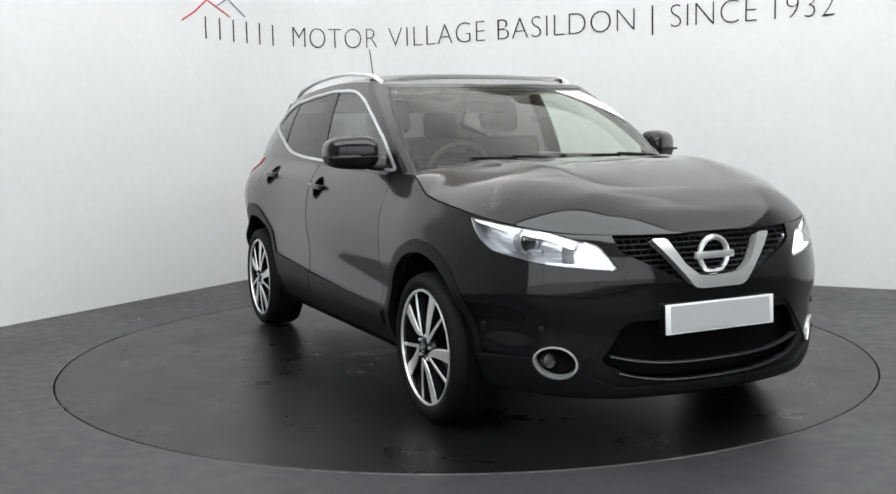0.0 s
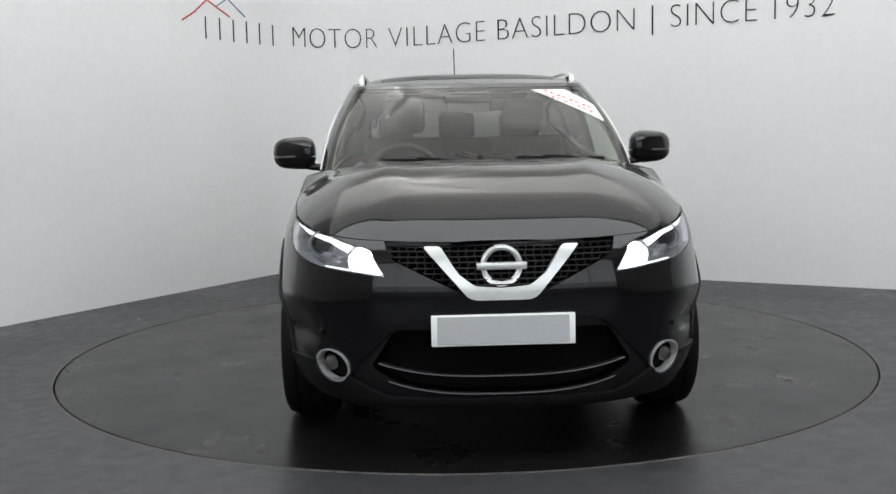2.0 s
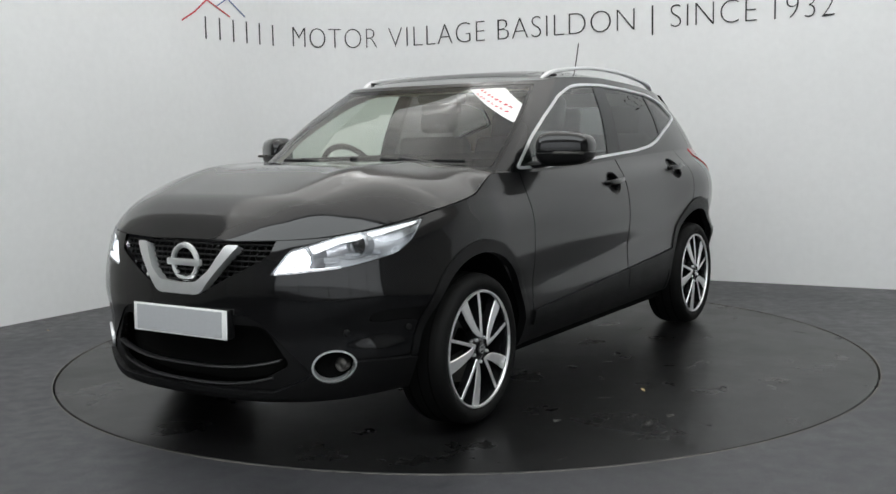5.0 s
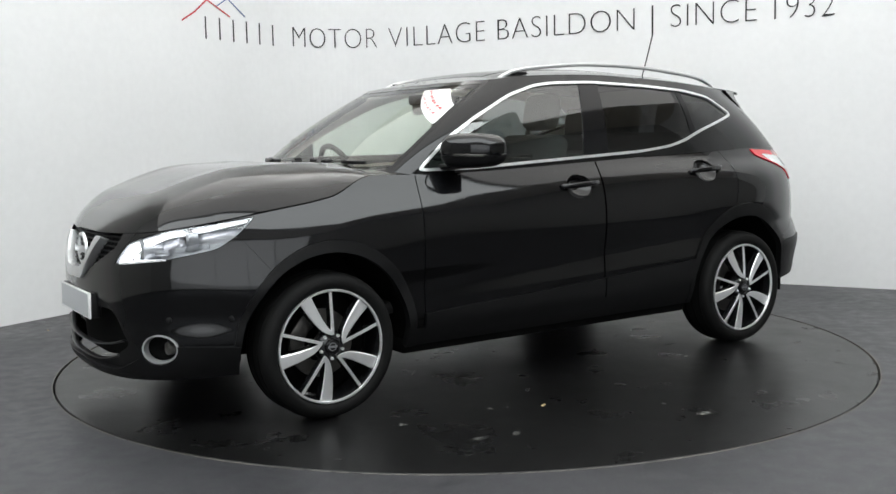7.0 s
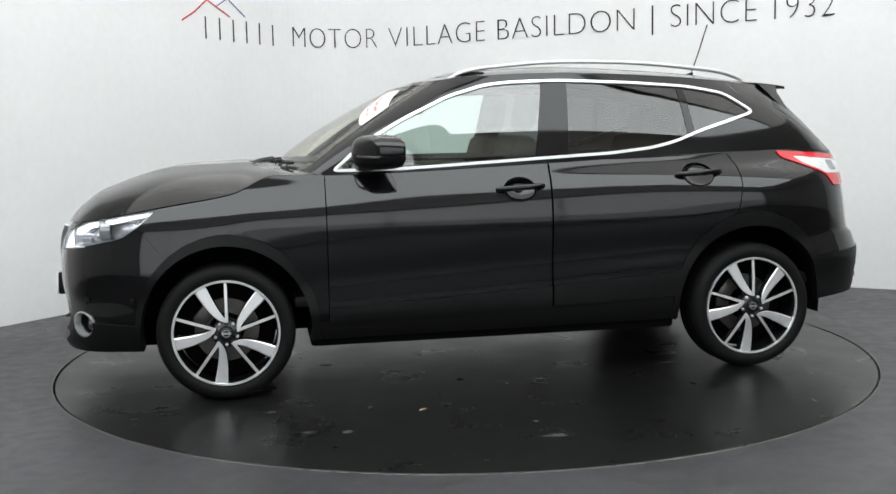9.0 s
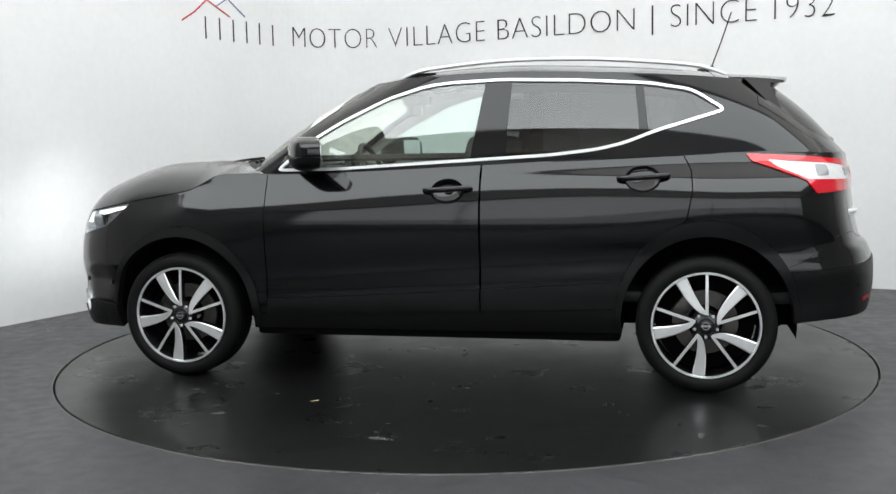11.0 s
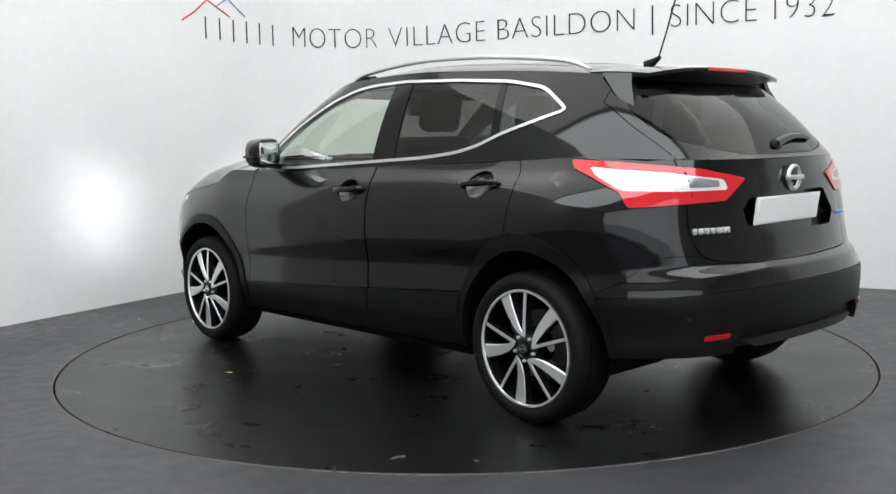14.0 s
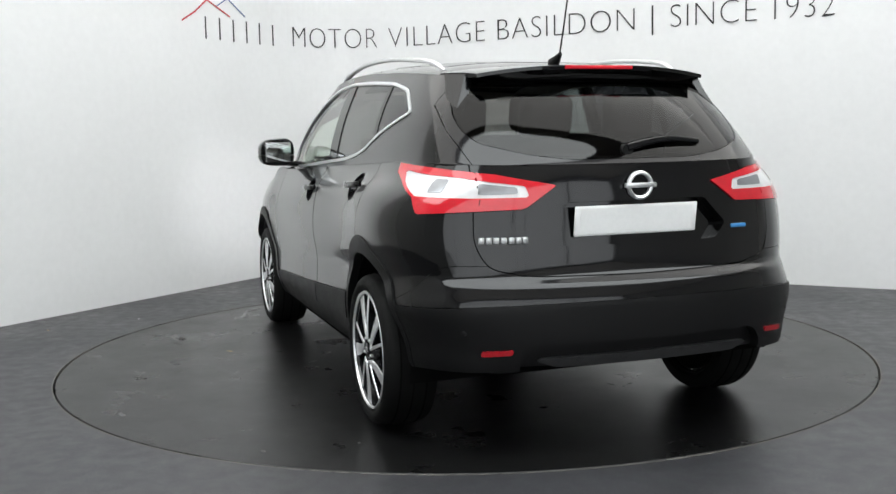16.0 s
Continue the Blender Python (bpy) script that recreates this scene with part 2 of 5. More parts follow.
def room():
    # the white studio wall begins at s = 5.9; before it the side wall is grey, added out of view for dark reflections
    first = [on_wall(s, 0, o) for o in (0, -.15) for s in (0, 5.9)]
    v = [(*p.xy, z) for z in (0, HEIGHT) for p in first]
    tagged(put("wall_side", v, [(0, 1, 5, 4), (3, 2, 6, 7), (0, 4, 6, 2), (1, 3, 7, 5), (4, 5, 7, 6)], GREYWALL), "plain dark grey painted wall", "wall", kind="structure")
    left = first[0]
    stops = [5.9] + [s for s in _len if s > 5.9]
    path = [on_wall(s, 0) for s in stops]
    back = [on_wall(s, 0, -.15) for s in stops]
    n = len(path)
    v = [(*p.xy, z) for z in (0, HEIGHT) for p in path] + [(*p.xy, z) for z in (0, HEIGHT) for p in back]
    f = [(i, i + 1, n + i + 1, n + i) for i in range(n - 1)] + [(2 * n + i + 1, 2 * n + i, 3 * n + i, 3 * n + i + 1) for i in range(n - 1)]
    f += [(n + i, n + i + 1, 3 * n + i + 1, 3 * n + i) for i in range(n - 1)]
    tagged(put("wall_studio", v, f, WALLPAINT, smooth=False), "white painted studio wall with a curved corner", "wall", kind="structure")
    right = path[-1]
    # unseen walls added to close the room; their grey sets the car's reflections
    for name, a, b in (("wall_west", Vector((left.x, -9)), left.xy), ("wall_south", Vector((right.x, -9)), Vector((left.x, -9))), ("wall_east", right.xy, Vector((right.x, -9)))):
        d = (b - a).normalized()
        o = Vector((d.y, -d.x)) * -.15
        q = [a, b, b + o, a + o]
        vv = [(*p, z) for z in (0, HEIGHT) for p in q]
        tagged(put(name, vv, [(0, 1, 2, 3), (7, 6, 5, 4), (0, 4, 5, 1), (1, 5, 6, 2), (2, 6, 7, 3), (3, 7, 4, 0)], GREYWALL), "plain dark grey painted wall", "wall", kind="structure")
    bm = bmesh.new()
    box(bm, left.x - .2, right.x + .2, -9.2, 5.2, HEIGHT, HEIGHT + .15)
    tagged(part("ceiling", bm, CEILPAINT), "plain pale grey ceiling", "ceiling", kind="structure")
    # floor with a round hole for the turntable
    bm = bmesh.new()
    R, seg = 2.237, 128
    inner = [bm.verts.new((R * math.cos(2 * math.pi * i / seg), R * math.sin(2 * math.pi * i / seg), 0)) for i in range(seg)]
    low = [bm.verts.new((k.co.x, k.co.y, -.06)) for k in inner]
    far = [bm.verts.new((14 * math.cos(2 * math.pi * i / seg), 14 * math.sin(2 * math.pi * i / seg), 0)) for i in range(seg)]
    for i in range(seg):
        j = (i + 1) % seg
        bm.faces.new((inner[i], inner[j], far[j], far[i]))
        bm.faces.new((low[i], low[j], inner[j], inner[i]))
    bm.faces.new(low)
    tagged(part("floor", bm, FLOOR, smooth=False), "dark flecked vinyl showroom floor", "floor", kind="structure")
    bm = bmesh.new()
    lathe(bm, [(2.236, -.05), (2.236, .001), (2.239, .0016), (2.242, .0005), (2.242, -.001)], 160, "z")
    bmesh.ops.delete(bm, geom=[f for f in bm.faces if len(f.verts) > 4], context="FACES")
    tagged(part("trim_turntable_edge", bm, EDGE), "thin worn metal edging round the turntable", "edging", kind="structure")
    # two fill panels added out of view; they also set the car's reflections
    front = material("lit_diffuser", (.8, .8, .8), .5, emit=(.95, 1, 1), power=PANEL_LIGHT)
    over = material("warm_diffuser", (.8, .8, .8), .5, emit=(1, .99, .95), power=OVER_LIGHT)
    for x, y, w, d, mat in ((0, -3.8, 5.5, 1.65, front), (0, .18, 5.5, 2.2, over)):
        lamp = new("ceiling_light")
        lamp.location = (x, y, HEIGHT - .03)
        tagged(lamp, "large stretched white light panel under the ceiling", "ceiling light", "ceiling lights")
        bm = bmesh.new()
        for p, q, c, e in ((-w, w, -d, .01 - d), (-w, w, d - .01, d), (-w, .01 - w, .01 - d, d - .01), (w - .01, w, .01 - d, d - .01)):
            box(bm, p, q, c, e, -.02, .03)
        part("frame", bm, SATIN, lamp)
        bm = bmesh.new()
        box(bm, .0105 - w, w - .0105, .0105 - d, d - .0105, -.018, .02)
        part("diffuser", bm, mat, lamp, "glowing white diffuser")
    # glowing frosted panes added behind the camera to brighten the car's reflections
    back_panes = new("window_1")
    back_panes.location = (0, -8.97, 2.65)
    tagged(back_panes, "wide frosted window in the rear wall", "window", kind="structure")
    pane_dim = material("frosted_dim", (.8, .8, .8), .5, emit=(.95, 1, 1.03), power=BACK_LIGHT * .38)
    pane_glow = material("frosted_daylight", (.8, .8, .8), .5, emit=(.95, 1, 1.03), power=BACK_LIGHT)
    for k in range(5):
        x = .775 + 2.8 * (k - 2)
        bm = bmesh.new()
        box(bm, x - 1.36, x + 1.36, -.01, .01, -1.25, 1.25)
        part("pane", bm, pane_glow, back_panes)
        # dimmer lower row, added for a softer step in the door reflections
        bm = bmesh.new()
        box(bm, x - 1.36, x + 1.36, -.01, .01, -2.25, -1.302)
        part("pane", bm, pane_dim, back_panes, "dimmer frosted lower pane")
        bm = bmesh.new()
        for p, q, c, e in ((-1.4, 1.4, -1.3, -1.252), (-1.4, 1.4, 1.252, 1.3), (-1.4, -1.362, -1.252, 1.252), (1.362, 1.4, -1.252, 1.252)):
            box(bm, x + p, x + q, -.025, .03, c, e)
        part("window_frame", bm, SATIN, back_panes)
    # wall washers added out of view: slim troughs that turn their light to the studio wall
    glow = material("lit_trough", (.8, .8, .8), .5, emit=(.95, 1, 1.01), power=WASH_LIGHT)
    # weaker copy for the middle troughs, which evens out the wall's brightness
    dim = material("lit_trough_dim", (.8, .8, .8), .5, emit=(.95, 1, 1.01), power=WASH_LIGHT * .62)
    # glow added to the trough backs so they don't reflect as dark lines
    shade = material("lit_shade", (.8, .8, .8), .5, emit=(1, .99, .95), power=OVER_LIGHT * .85)
    for i in range(2, 13):
        s = 4.2 + i * 1.0
        p, q = on_wall(s, HEIGHT - .22, 1.9), on_wall(s, HEIGHT - .22, .9)
        d = (q - p).normalized()
        lamp = new("wall_washer")
        lamp.matrix_basis = Matrix.Translation(p) @ pose(0, 0, 0, 0, 0, math.degrees(math.atan2(d.y, d.x)))
        tagged(lamp, "slim white trough light turned to the wall", "wall washer", "wall washers")
        bm = bmesh.new()
        m = pose(0, 0, 0, 0, 33, 0)
        box(bm, -.05, -.02, -.46, .46, -.13, .13, .008, m)
        box(bm, -.02, .05, -.46, .46, .11, .13, 0, m)
        box(bm, -.02, .05, -.46, .46, -.13, -.11, 0, m)
        part("trough", bm, shade, lamp, "softly glowing white shade")
        bm = bmesh.new()
        box(bm, -.018, -.008, -.45, .45, -.108, .108, 0, m)
        part("tube", bm, dim if 4 < i < 8 else glow, lamp, "glowing white tube")
        bm = bmesh.new()
        box(bm, -.055, -.047, -.004, .004, .05, .22)
        part("hanger", bm, CHROME, lamp)


room()


# ---- shape of the car: x to its nose, y to its left side, z up, from the middle between the axles ----
def curve(xs, ys):
    """A smooth curve through a few knots, held flat outside them."""
    xs, ys = np.array(xs, float), np.array(ys, float)
    h = np.diff(xs)
    d = np.diff(ys) / h
    m = np.concatenate([[d[0]], np.where(d[:-1] * d[1:] > 0, 2 * d[:-1] * d[1:] / (d[:-1] + d[1:] + 1e-12), 0), [d[-1]]])

    def f(x):
        x = np.clip(np.asarray(x, float), xs[0], xs[-1])
        i = np.clip(np.searchsorted(xs, x, side="right") - 1, 0, len(xs) - 2)
        t = (x - xs[i]) / h[i]
        return (ys[i] * (1 + 2 * t) * (1 - t) ** 2 + m[i] * h[i] * t * (1 - t) ** 2
                + ys[i + 1] * t * t * (3 - 2 * t) + m[i + 1] * h[i] * t * t * (t - 1))
    return f


def outline(points, n=600):
    """Half a plan outline from the nose round the side to the tail, by its length: x(q), y(q), whole length."""
    p = np.array(points, float)
    p = np.vstack([p[1] * [1, -1], p, p[-2] * [1, -1]])
    t = np.concatenate([[0], np.cumsum(np.hypot(*np.diff(p, axis=0).T) ** 0.5)])
    u = np.linspace(t[1], t[-2], n)
    i = np.clip(np.searchsorted(t, u, side="right") - 1, 1, len(p) - 3)
    w = ((u - t[i]) / (t[i + 1] - t[i]))[:, None]
    k = (t[i + 1] - t[i])[:, None]
    m0 = (p[i + 1] - p[i - 1]) / (t[i + 1] - t[i - 1])[:, None] * k
    m1 = (p[i + 2] - p[i]) / (t[i + 2] - t[i])[:, None] * k
    c = p[i] * (1 + 2 * w) * (1 - w) ** 2 + m0 * w * (1 - w) ** 2 + p[i + 1] * w * w * (3 - 2 * w) + m1 * w * w * (w - 1)
    q = np.concatenate([[0], np.cumsum(np.hypot(*np.diff(c, axis=0).T))])
    return (lambda v: np.interp(v, q, c[:, 0])), (lambda v: np.interp(v, q, c[:, 1])), q[-1]


WALL_X, WALL_Y, WALL_LEN = outline([(2.150, 0), (2.137, .25), (2.085, .48), (1.98, .668), (1.83, .785), (1.62, .860), (1.32, .890), (.8, .888),
                                    (0, .893), (-.8, .888), (-1.3, .885), (-1.6, .868), (-1.85, .812), (-2.01, .698), (-2.10, .49), (-2.14, .25), (-2.15, 0)])
NOSE_IN = curve([.18, .25, .33, .45, .55, .65, .75, .82, .90, 1.0], [-.06, 0, .008, .008, .016, .014, -.004, -.030, -.085, -.18])
TAIL_IN = curve([.2, .28, .40, .50, .58, .66, .70, .80, .90, 1.0, 1.13], [.16, .05, .0, -.006, -.004, .018, .055, .08, .095, .105, .13])
_side = curve([.18, .26, .33, .41, .47, .505, .54, .59, .64, .70, .75, .80, .85, .90, .95, 1.0, 1.05, 1.13], [-.13, -.072, -.040, -.023, -.0215, -.023, -.025, -.027, -.021, -.0125, -.009, -.009, -.0135, -.022, -.036, -.056, -.084, -.127])
_sz = np.linspace(.10, 1.20, 1101)
_sk = np.exp(-(np.arange(-60, 61) / 20.) ** 2)
SIDE_IN = curve(_sz[::10], np.convolve(np.pad(_side(_sz), 60, mode="edge"), _sk / _sk.sum(), "valid")[::10])
WALL_TOP = curve([-2.15, -1.6, -1.1, -.8, -.3, .8, .95, 1.07, 1.28, 1.62, 1.9, 2.05, 2.15], [1.10, 1.12, 1.11, 1.10, 1.078, 1.045, 1.05, 1.05, .965, .91, .865, .84, .83])
WALL_BASE = curve([-2.15, -1.75, -1.6, -1, 1, 1.6, 1.75, 2.15], [.36, .335, .30, .272, .262, .25, .245, .225])


def ease(t):
    """From 0 to 1 without a kink."""
    t = np.clip(t, 0, 1)
    return t * t * (3 - 2 * t)


def wall(u, v):
    """The body's side from sill to waist, nose to tail: u along it in metres, v upwards from 0 to 1."""
    x0, y0 = WALL_X(u), WALL_Y(u)
    z = WALL_BASE(x0) + (WALL_TOP(x0) - WALL_BASE(x0)) * v
    front, back = np.clip((x0 - 1.45) / .65, 0, 1) ** 1.5, np.clip((-1.35 - x0) / .75, 0, 1) ** 1.5
    shoulder = ease((x0 - 1.1) / .5) * ease((z - .68) / .24) * -.025
    x = x0 + front * NOSE_IN(z) + back * TAIL_IN(z)
    slope = z + .06 * np.clip(x0, -1, 1) * ease((.82 - z) / .20) * ease((z - .34) / .12)
    slope = slope + .035 * np.clip(x0, -1.3, 1.3) * ease((z - .80) / .14) * ease((1.08 - z) / .12)
    plain = ease((np.abs(x0) - 1.15) / .4)
    haunch = .040 * np.exp(-((x0 + 1.55) / .48) ** 2 - ((z - .88) / .17) ** 2)
    fill = plain * .027 * np.exp(-((z - .575) / .085) ** 2)
    y = y0 + np.clip(y0 / .8, 0, 1) ** 2 * (SIDE_IN(slope) + shoulder + fill + haunch)
    y = y - .010 * back * np.clip((z - .72) / .25, 0, 1) * np.clip(y0 / .8, 0, 1)
    pocket = -.018 * np.exp(-((x0 - 1.85) / .11) ** 2 - ((z - .50) / .07) ** 2)
    x, y = x + .5 * pocket, y + .85 * pocket
    flare = np.exp(-(((np.abs(x0) - 1.323) / .42) ** 2) - ((z - .55) / .3) ** 2) * .012
    return np.stack([x, y + flare * np.clip(y0 / .8, 0, 1), z], -1)


LOW_X, LOW_Y, LOW_LEN = outline([(1.14, 0), (1.115, .3), (1.045, .55), (.95, .722), (.80, .770), (.4, .782), (-.3, .785), (-1.0, .782), (-1.45, .765),
                                 (-1.75, .715), (-1.90, .61), (-1.985, .42), (-2.02, 0)])
TOP_POINTS = [(.40, 0), (.385, .3), (.34, .512), (.255, .602), (.10, .632), (-.1, .636), (-.4, .638), (-.85, .632), (-1.22, .612),
              (-1.46, .572), (-1.57, .495), (-1.63, .34), (-1.655, 0)]
ROOF_EDGE = curve([-1.8, -1.5, -1.3, -.9, -.35, .1, .25, .42], [1.445, 1.463, 1.483, 1.512, 1.532, 1.518, 1.500, 1.492])
_lk = np.array([0, .301, .563, .744, .905, 1.306, 2.006, 2.706, 3.157, 3.461, 3.644, 3.852, 4.273]) / 4.273
_top_x, _top_y = curve(_lk, [p[0] for p in TOP_POINTS]), curve(_lk, [p[1] for p in TOP_POINTS])


def cabin(u, v):
    """The glasshouse from waist to roof edge: u along the waist from windscreen to tail, v upwards from 0 to 1."""
    x0, y0, k = LOW_X(u), LOW_Y(u), u / LOW_LEN
    z0 = WALL_TOP(x0) - .004
    x1, y1 = _top_x(k), _top_y(k)
    z1 = ROOF_EDGE(x1)
    bow = np.sin(np.pi * np.clip(v, 0, 1))
    side = np.clip(y0 / .7, 0, 1) ** 2
    end = 1 - side
    tail = np.sin(np.pi * np.clip(v, 0, 1) ** 1.25)
    x = x0 + (x1 - x0) * v + np.where(x0 > 0, bow * .055 * (1 - np.clip(y0 / .80, 0, 1) ** 4), -.03 * end * tail)
    y = y0 + (y1 - y0) * v + bow * side * (.022 + .030 * ease((x0 - .4) / .45) * .4)
    return np.stack([x, y, z0 + (z1 - z0) * v + bow * end * .008], -1)


def half_width(surface, length, top, lo, hi, n=900):
    """Half the width of a surface's top edge as a function of x."""
    e = surface(np.linspace(0, length, n), np.full(n, top))
    e = e[(e[:, 0] >= lo) & (e[:, 0] <= hi)]
    o = np.argsort(e[:, 0])
    return lambda x: np.interp(x, e[o, 0], e[o, 1])


HOOD_Y = half_width(wall, WALL_LEN, 1., .8, 3)
HOOD_END = float(wall(np.array(0.), np.array(1.))[0])
HOOD_RISE = curve([.7, 1.0, 1.10, 1.28, 1.6, 1.9, 2.02, HOOD_END], [.03, .035, .055, .145, .178, .141, .086, 0])
_e = wall(np.linspace(0, WALL_LEN * .5, 700), np.ones(700))
_o = np.argsort(_e[:, 0])
HOOD_EDGE = lambda x: np.interp(x, _e[_o, 0], _e[_o, 2])


def hood(x, y):
    k = np.clip(np.abs(y) / np.maximum(HOOD_Y(x), .02), 0, 1)
    ridge = .010 * np.exp(-((np.abs(y) - .42 - .12 * (1.6 - x)) / .07) ** 2) * np.clip((2.0 - x) / .4, 0, 1)
    return np.stack([x, y, HOOD_EDGE(x) + HOOD_RISE(x) * (1 - k ** 5) + ridge * (1 - k ** 5)], -1)


ROOF_Y = half_width(cabin, LOW_LEN, 1., -3, 3)
ROOF_RISE = curve([-1.65, -1.45, -1.2, -.4, .1, .3, .40], [.004, .035, .05, .058, .045, .018, 0])


def roof(x, y):
    k = np.clip(np.abs(y) / np.maximum(ROOF_Y(x), .02), 0, 1)
    return np.stack([x, y, ROOF_EDGE(x) + ROOF_RISE(x) * (1 - k ** 3)], -1)


# ---- sheets: pieces cut out of the car's surfaces ----
class Sheet:
    def __init__(self, F, P, T):
        self.F, self.P, self.T = F, P, T

    def split(self, f):
        """Cut along f = 0; gives what lies inside (f < 0) and outside."""
        X = self.F(self.P[:, 0], self.P[:, 1])
        d = f(X, self.P)
        d = np.where(np.abs(d) < 1e-7, 1e-7, d)
        s = d[self.T] < 0
        c = s.sum(1)
        P, new_p, cache = self.P, [], {}
        ins, out = [self.T[c == 3]], [self.T[c == 0]]
        a_in, a_out = [], []

        def mid(i, j):
            key = (min(i, j), max(i, j))
            if key not in cache:
                t = d[key[0]] / (d[key[0]] - d[key[1]])
                cache[key] = len(P) + len(new_p)
                new_p.append(P[key[0]] + (P[key[1]] - P[key[0]]) * t)
            return cache[key]
        for tri, k in zip(self.T[(c == 1) | (c == 2)], c[(c == 1) | (c == 2)]):
            one = [q for q in range(3) if (d[tri[q]] < 0) == (k == 1)][0]
            a, b, e = tri[one], tri[(one + 1) % 3], tri[(one + 2) % 3]
            ab, ae = mid(a, b), mid(a, e)
            (a_in if k == 1 else a_out).append((a, ab, ae))
            (a_out if k == 1 else a_in).extend([(ab, b, e), (ab, e, ae)])
        Pn = np.vstack([P, np.array(new_p)]) if new_p else P
        mk = lambda base, extra: Sheet(self.F, Pn, np.vstack([base[0], np.array(extra, int).reshape(-1, 3)]))
        return mk(ins, a_in), mk(out, a_out)

    def take(self, f, gap=0.):
        """Cut a piece out of the sheet, with a gap round it; returns the piece and the rest."""
        a, rest = self.split(f)
        if gap:
            a = a.split(lambda X, P: f(X, P) + gap)[0]
        return a, rest

    def trimmed(self):
        used, inv = np.unique(self.T, return_inverse=True)
        return Sheet(self.F, self.P[used], inv.reshape(-1, 3))


def grid(F, u0, u1, nu, v0, v1, nv):
    u, v = np.meshgrid(np.linspace(u0, u1, nu), np.linspace(v0, v1, nv), indexing="ij")
    i = np.arange(nu * nv).reshape(nu, nv)
    a, b, c, d = i[:-1, :-1].ravel(), i[1:, :-1].ravel(), i[1:, 1:].ravel(), i[:-1, 1:].ravel()
    return Sheet(F, np.stack([u.ravel(), v.ravel()], -1), np.vstack([np.stack([a, b, c], -1), np.stack([a, c, d], -1)]))


def normals_of(sheet):
    e = 1e-4
    u, v = sheet.P[:, 0], sheet.P[:, 1]
    n = np.cross(sheet.F(u + e, v) - sheet.F(u - e, v), sheet.F(u, v + e) - sheet.F(u, v - e))
    n /= np.linalg.norm(n, axis=1, keepdims=True) + 1e-12
    X = sheet.F(u, v)
    away = X - np.array([0, 0, .75]) * [0, 0, 1] - np.stack([X[:, 0] * .75, X[:, 1] * 0, X[:, 2] * 0], -1)
    flip = (n * away).sum(1).mean() < 0
    return X, -n if flip else n


def panel(name, sheet, mat, parent, side=0, off=0., lip=.012, label=""):
    """A sheet as a part with turned-in edges. side: 1 left, -1 right, 0 both halves in one; off: metres outwards; lip: depth of its edge."""
    sheet = sheet.trimmed()
    if not len(sheet.T):
        return None
    X, n = normals_of(sheet)
    T = sheet.T
    fn = np.cross(X[T[:, 1]] - X[T[:, 0]], X[T[:, 2]] - X[T[:, 0]])
    wrong = (fn * n[T[:, 0]]).sum(1) < 0
    T = np.where(wrong[:, None], T[:, ::-1], T)
    area = np.linalg.norm(fn, axis=1)
    T = T[area > 1e-10]
    X = X + n * off
    verts, norms, faces = [X], [n], [T]
    if lip:
        e = np.vstack([T[:, [0, 1]], T[:, [1, 2]], T[:, [2, 0]]])
        key = np.sort(e, 1)
        _, inv, cnt = np.unique(key, axis=0, return_inverse=True, return_counts=True)
        e = e[cnt[inv.ravel()] == 1]
        mid = (np.abs(X[e[:, 0], 1]) < 1e-4) & (np.abs(X[e[:, 1], 1]) < 1e-4)
        e = e[~mid]
        a, b = e[:, 0], e[:, 1]
        m = len(e)
        k = len(X)
        down = lambda i: X[i] - n[i] * lip
        en = np.cross(X[b] - X[a], n[a])
        en /= np.linalg.norm(en, axis=1, keepdims=True) + 1e-12
        verts += [X[a], X[b], down(b), down(a)]
        norms += [en] * 4
        r = np.arange(m)
        faces.append(np.stack([k + r, k + 3 * m + r, k + 2 * m + r], -1))
        faces.append(np.stack([k + r, k + 2 * m + r, k + m + r], -1))
    V, N, Fc = np.vstack(verts), np.vstack(norms), np.vstack(faces)
    if side == -1:
        V, N, Fc = V * [1, -1, 1], N * [1, -1, 1], Fc[:, ::-1]
    if side == 0:
        V, N, Fc = np.vstack([V, V * [1, -1, 1]]), np.vstack([N, N * [1, -1, 1]]), np.vstack([Fc, Fc[:, ::-1] + len(V)])
    return put(name, V, Fc, mat, parent, label, True, N)


def dist_poly(q, poly):
    """Signed distance of points q to a polygon, negative inside."""
    p = np.array(poly, float)
    best = np.full(len(q), 1e9)
    inside = np.zeros(len(q), bool)
    for a, b in zip(p, np.roll(p, -1, 0)):
        e = b - a
        w = q - a
        t = np.clip(w @ e / (e @ e + 1e-12), 0, 1)
        best = np.minimum(best, ((w - t[:, None] * e) ** 2).sum(1))
        up = (a[1] <= q[:, 1]) != (b[1] <= q[:, 1])
        with np.errstate(divide="ignore", invalid="ignore"):
            xs = a[0] + (q[:, 1] - a[1]) * e[0] / (e[1] if e[1] else 1e-12)
        inside ^= up & (q[:, 0] < xs)
    return np.sqrt(best) * np.where(inside, -1, 1)


def rounded(points, r=.02, n=5):
    """A polygon with its corners rounded off."""
    p = [np.array(q, float) for q in points]
    out = []
    for i in range(len(p)):
        a, b, c = p[i - 1], p[i], p[(i + 1) % len(p)]
        la, lc = np.linalg.norm(a - b), np.linalg.norm(c - b)
        k = min(r, la * .45, lc * .45)
        s, e = b + (a - b) / la * k, b + (c - b) / lc * k
        for j in range(n + 1):
            t = j / n
            out.append(s * (1 - t) ** 2 + b * 2 * t * (1 - t) + e * t * t)
    return out


def xz(points, r=.02):
    poly = rounded(points, r)
    return lambda X, P: dist_poly(X[:, [0, 2]], poly)


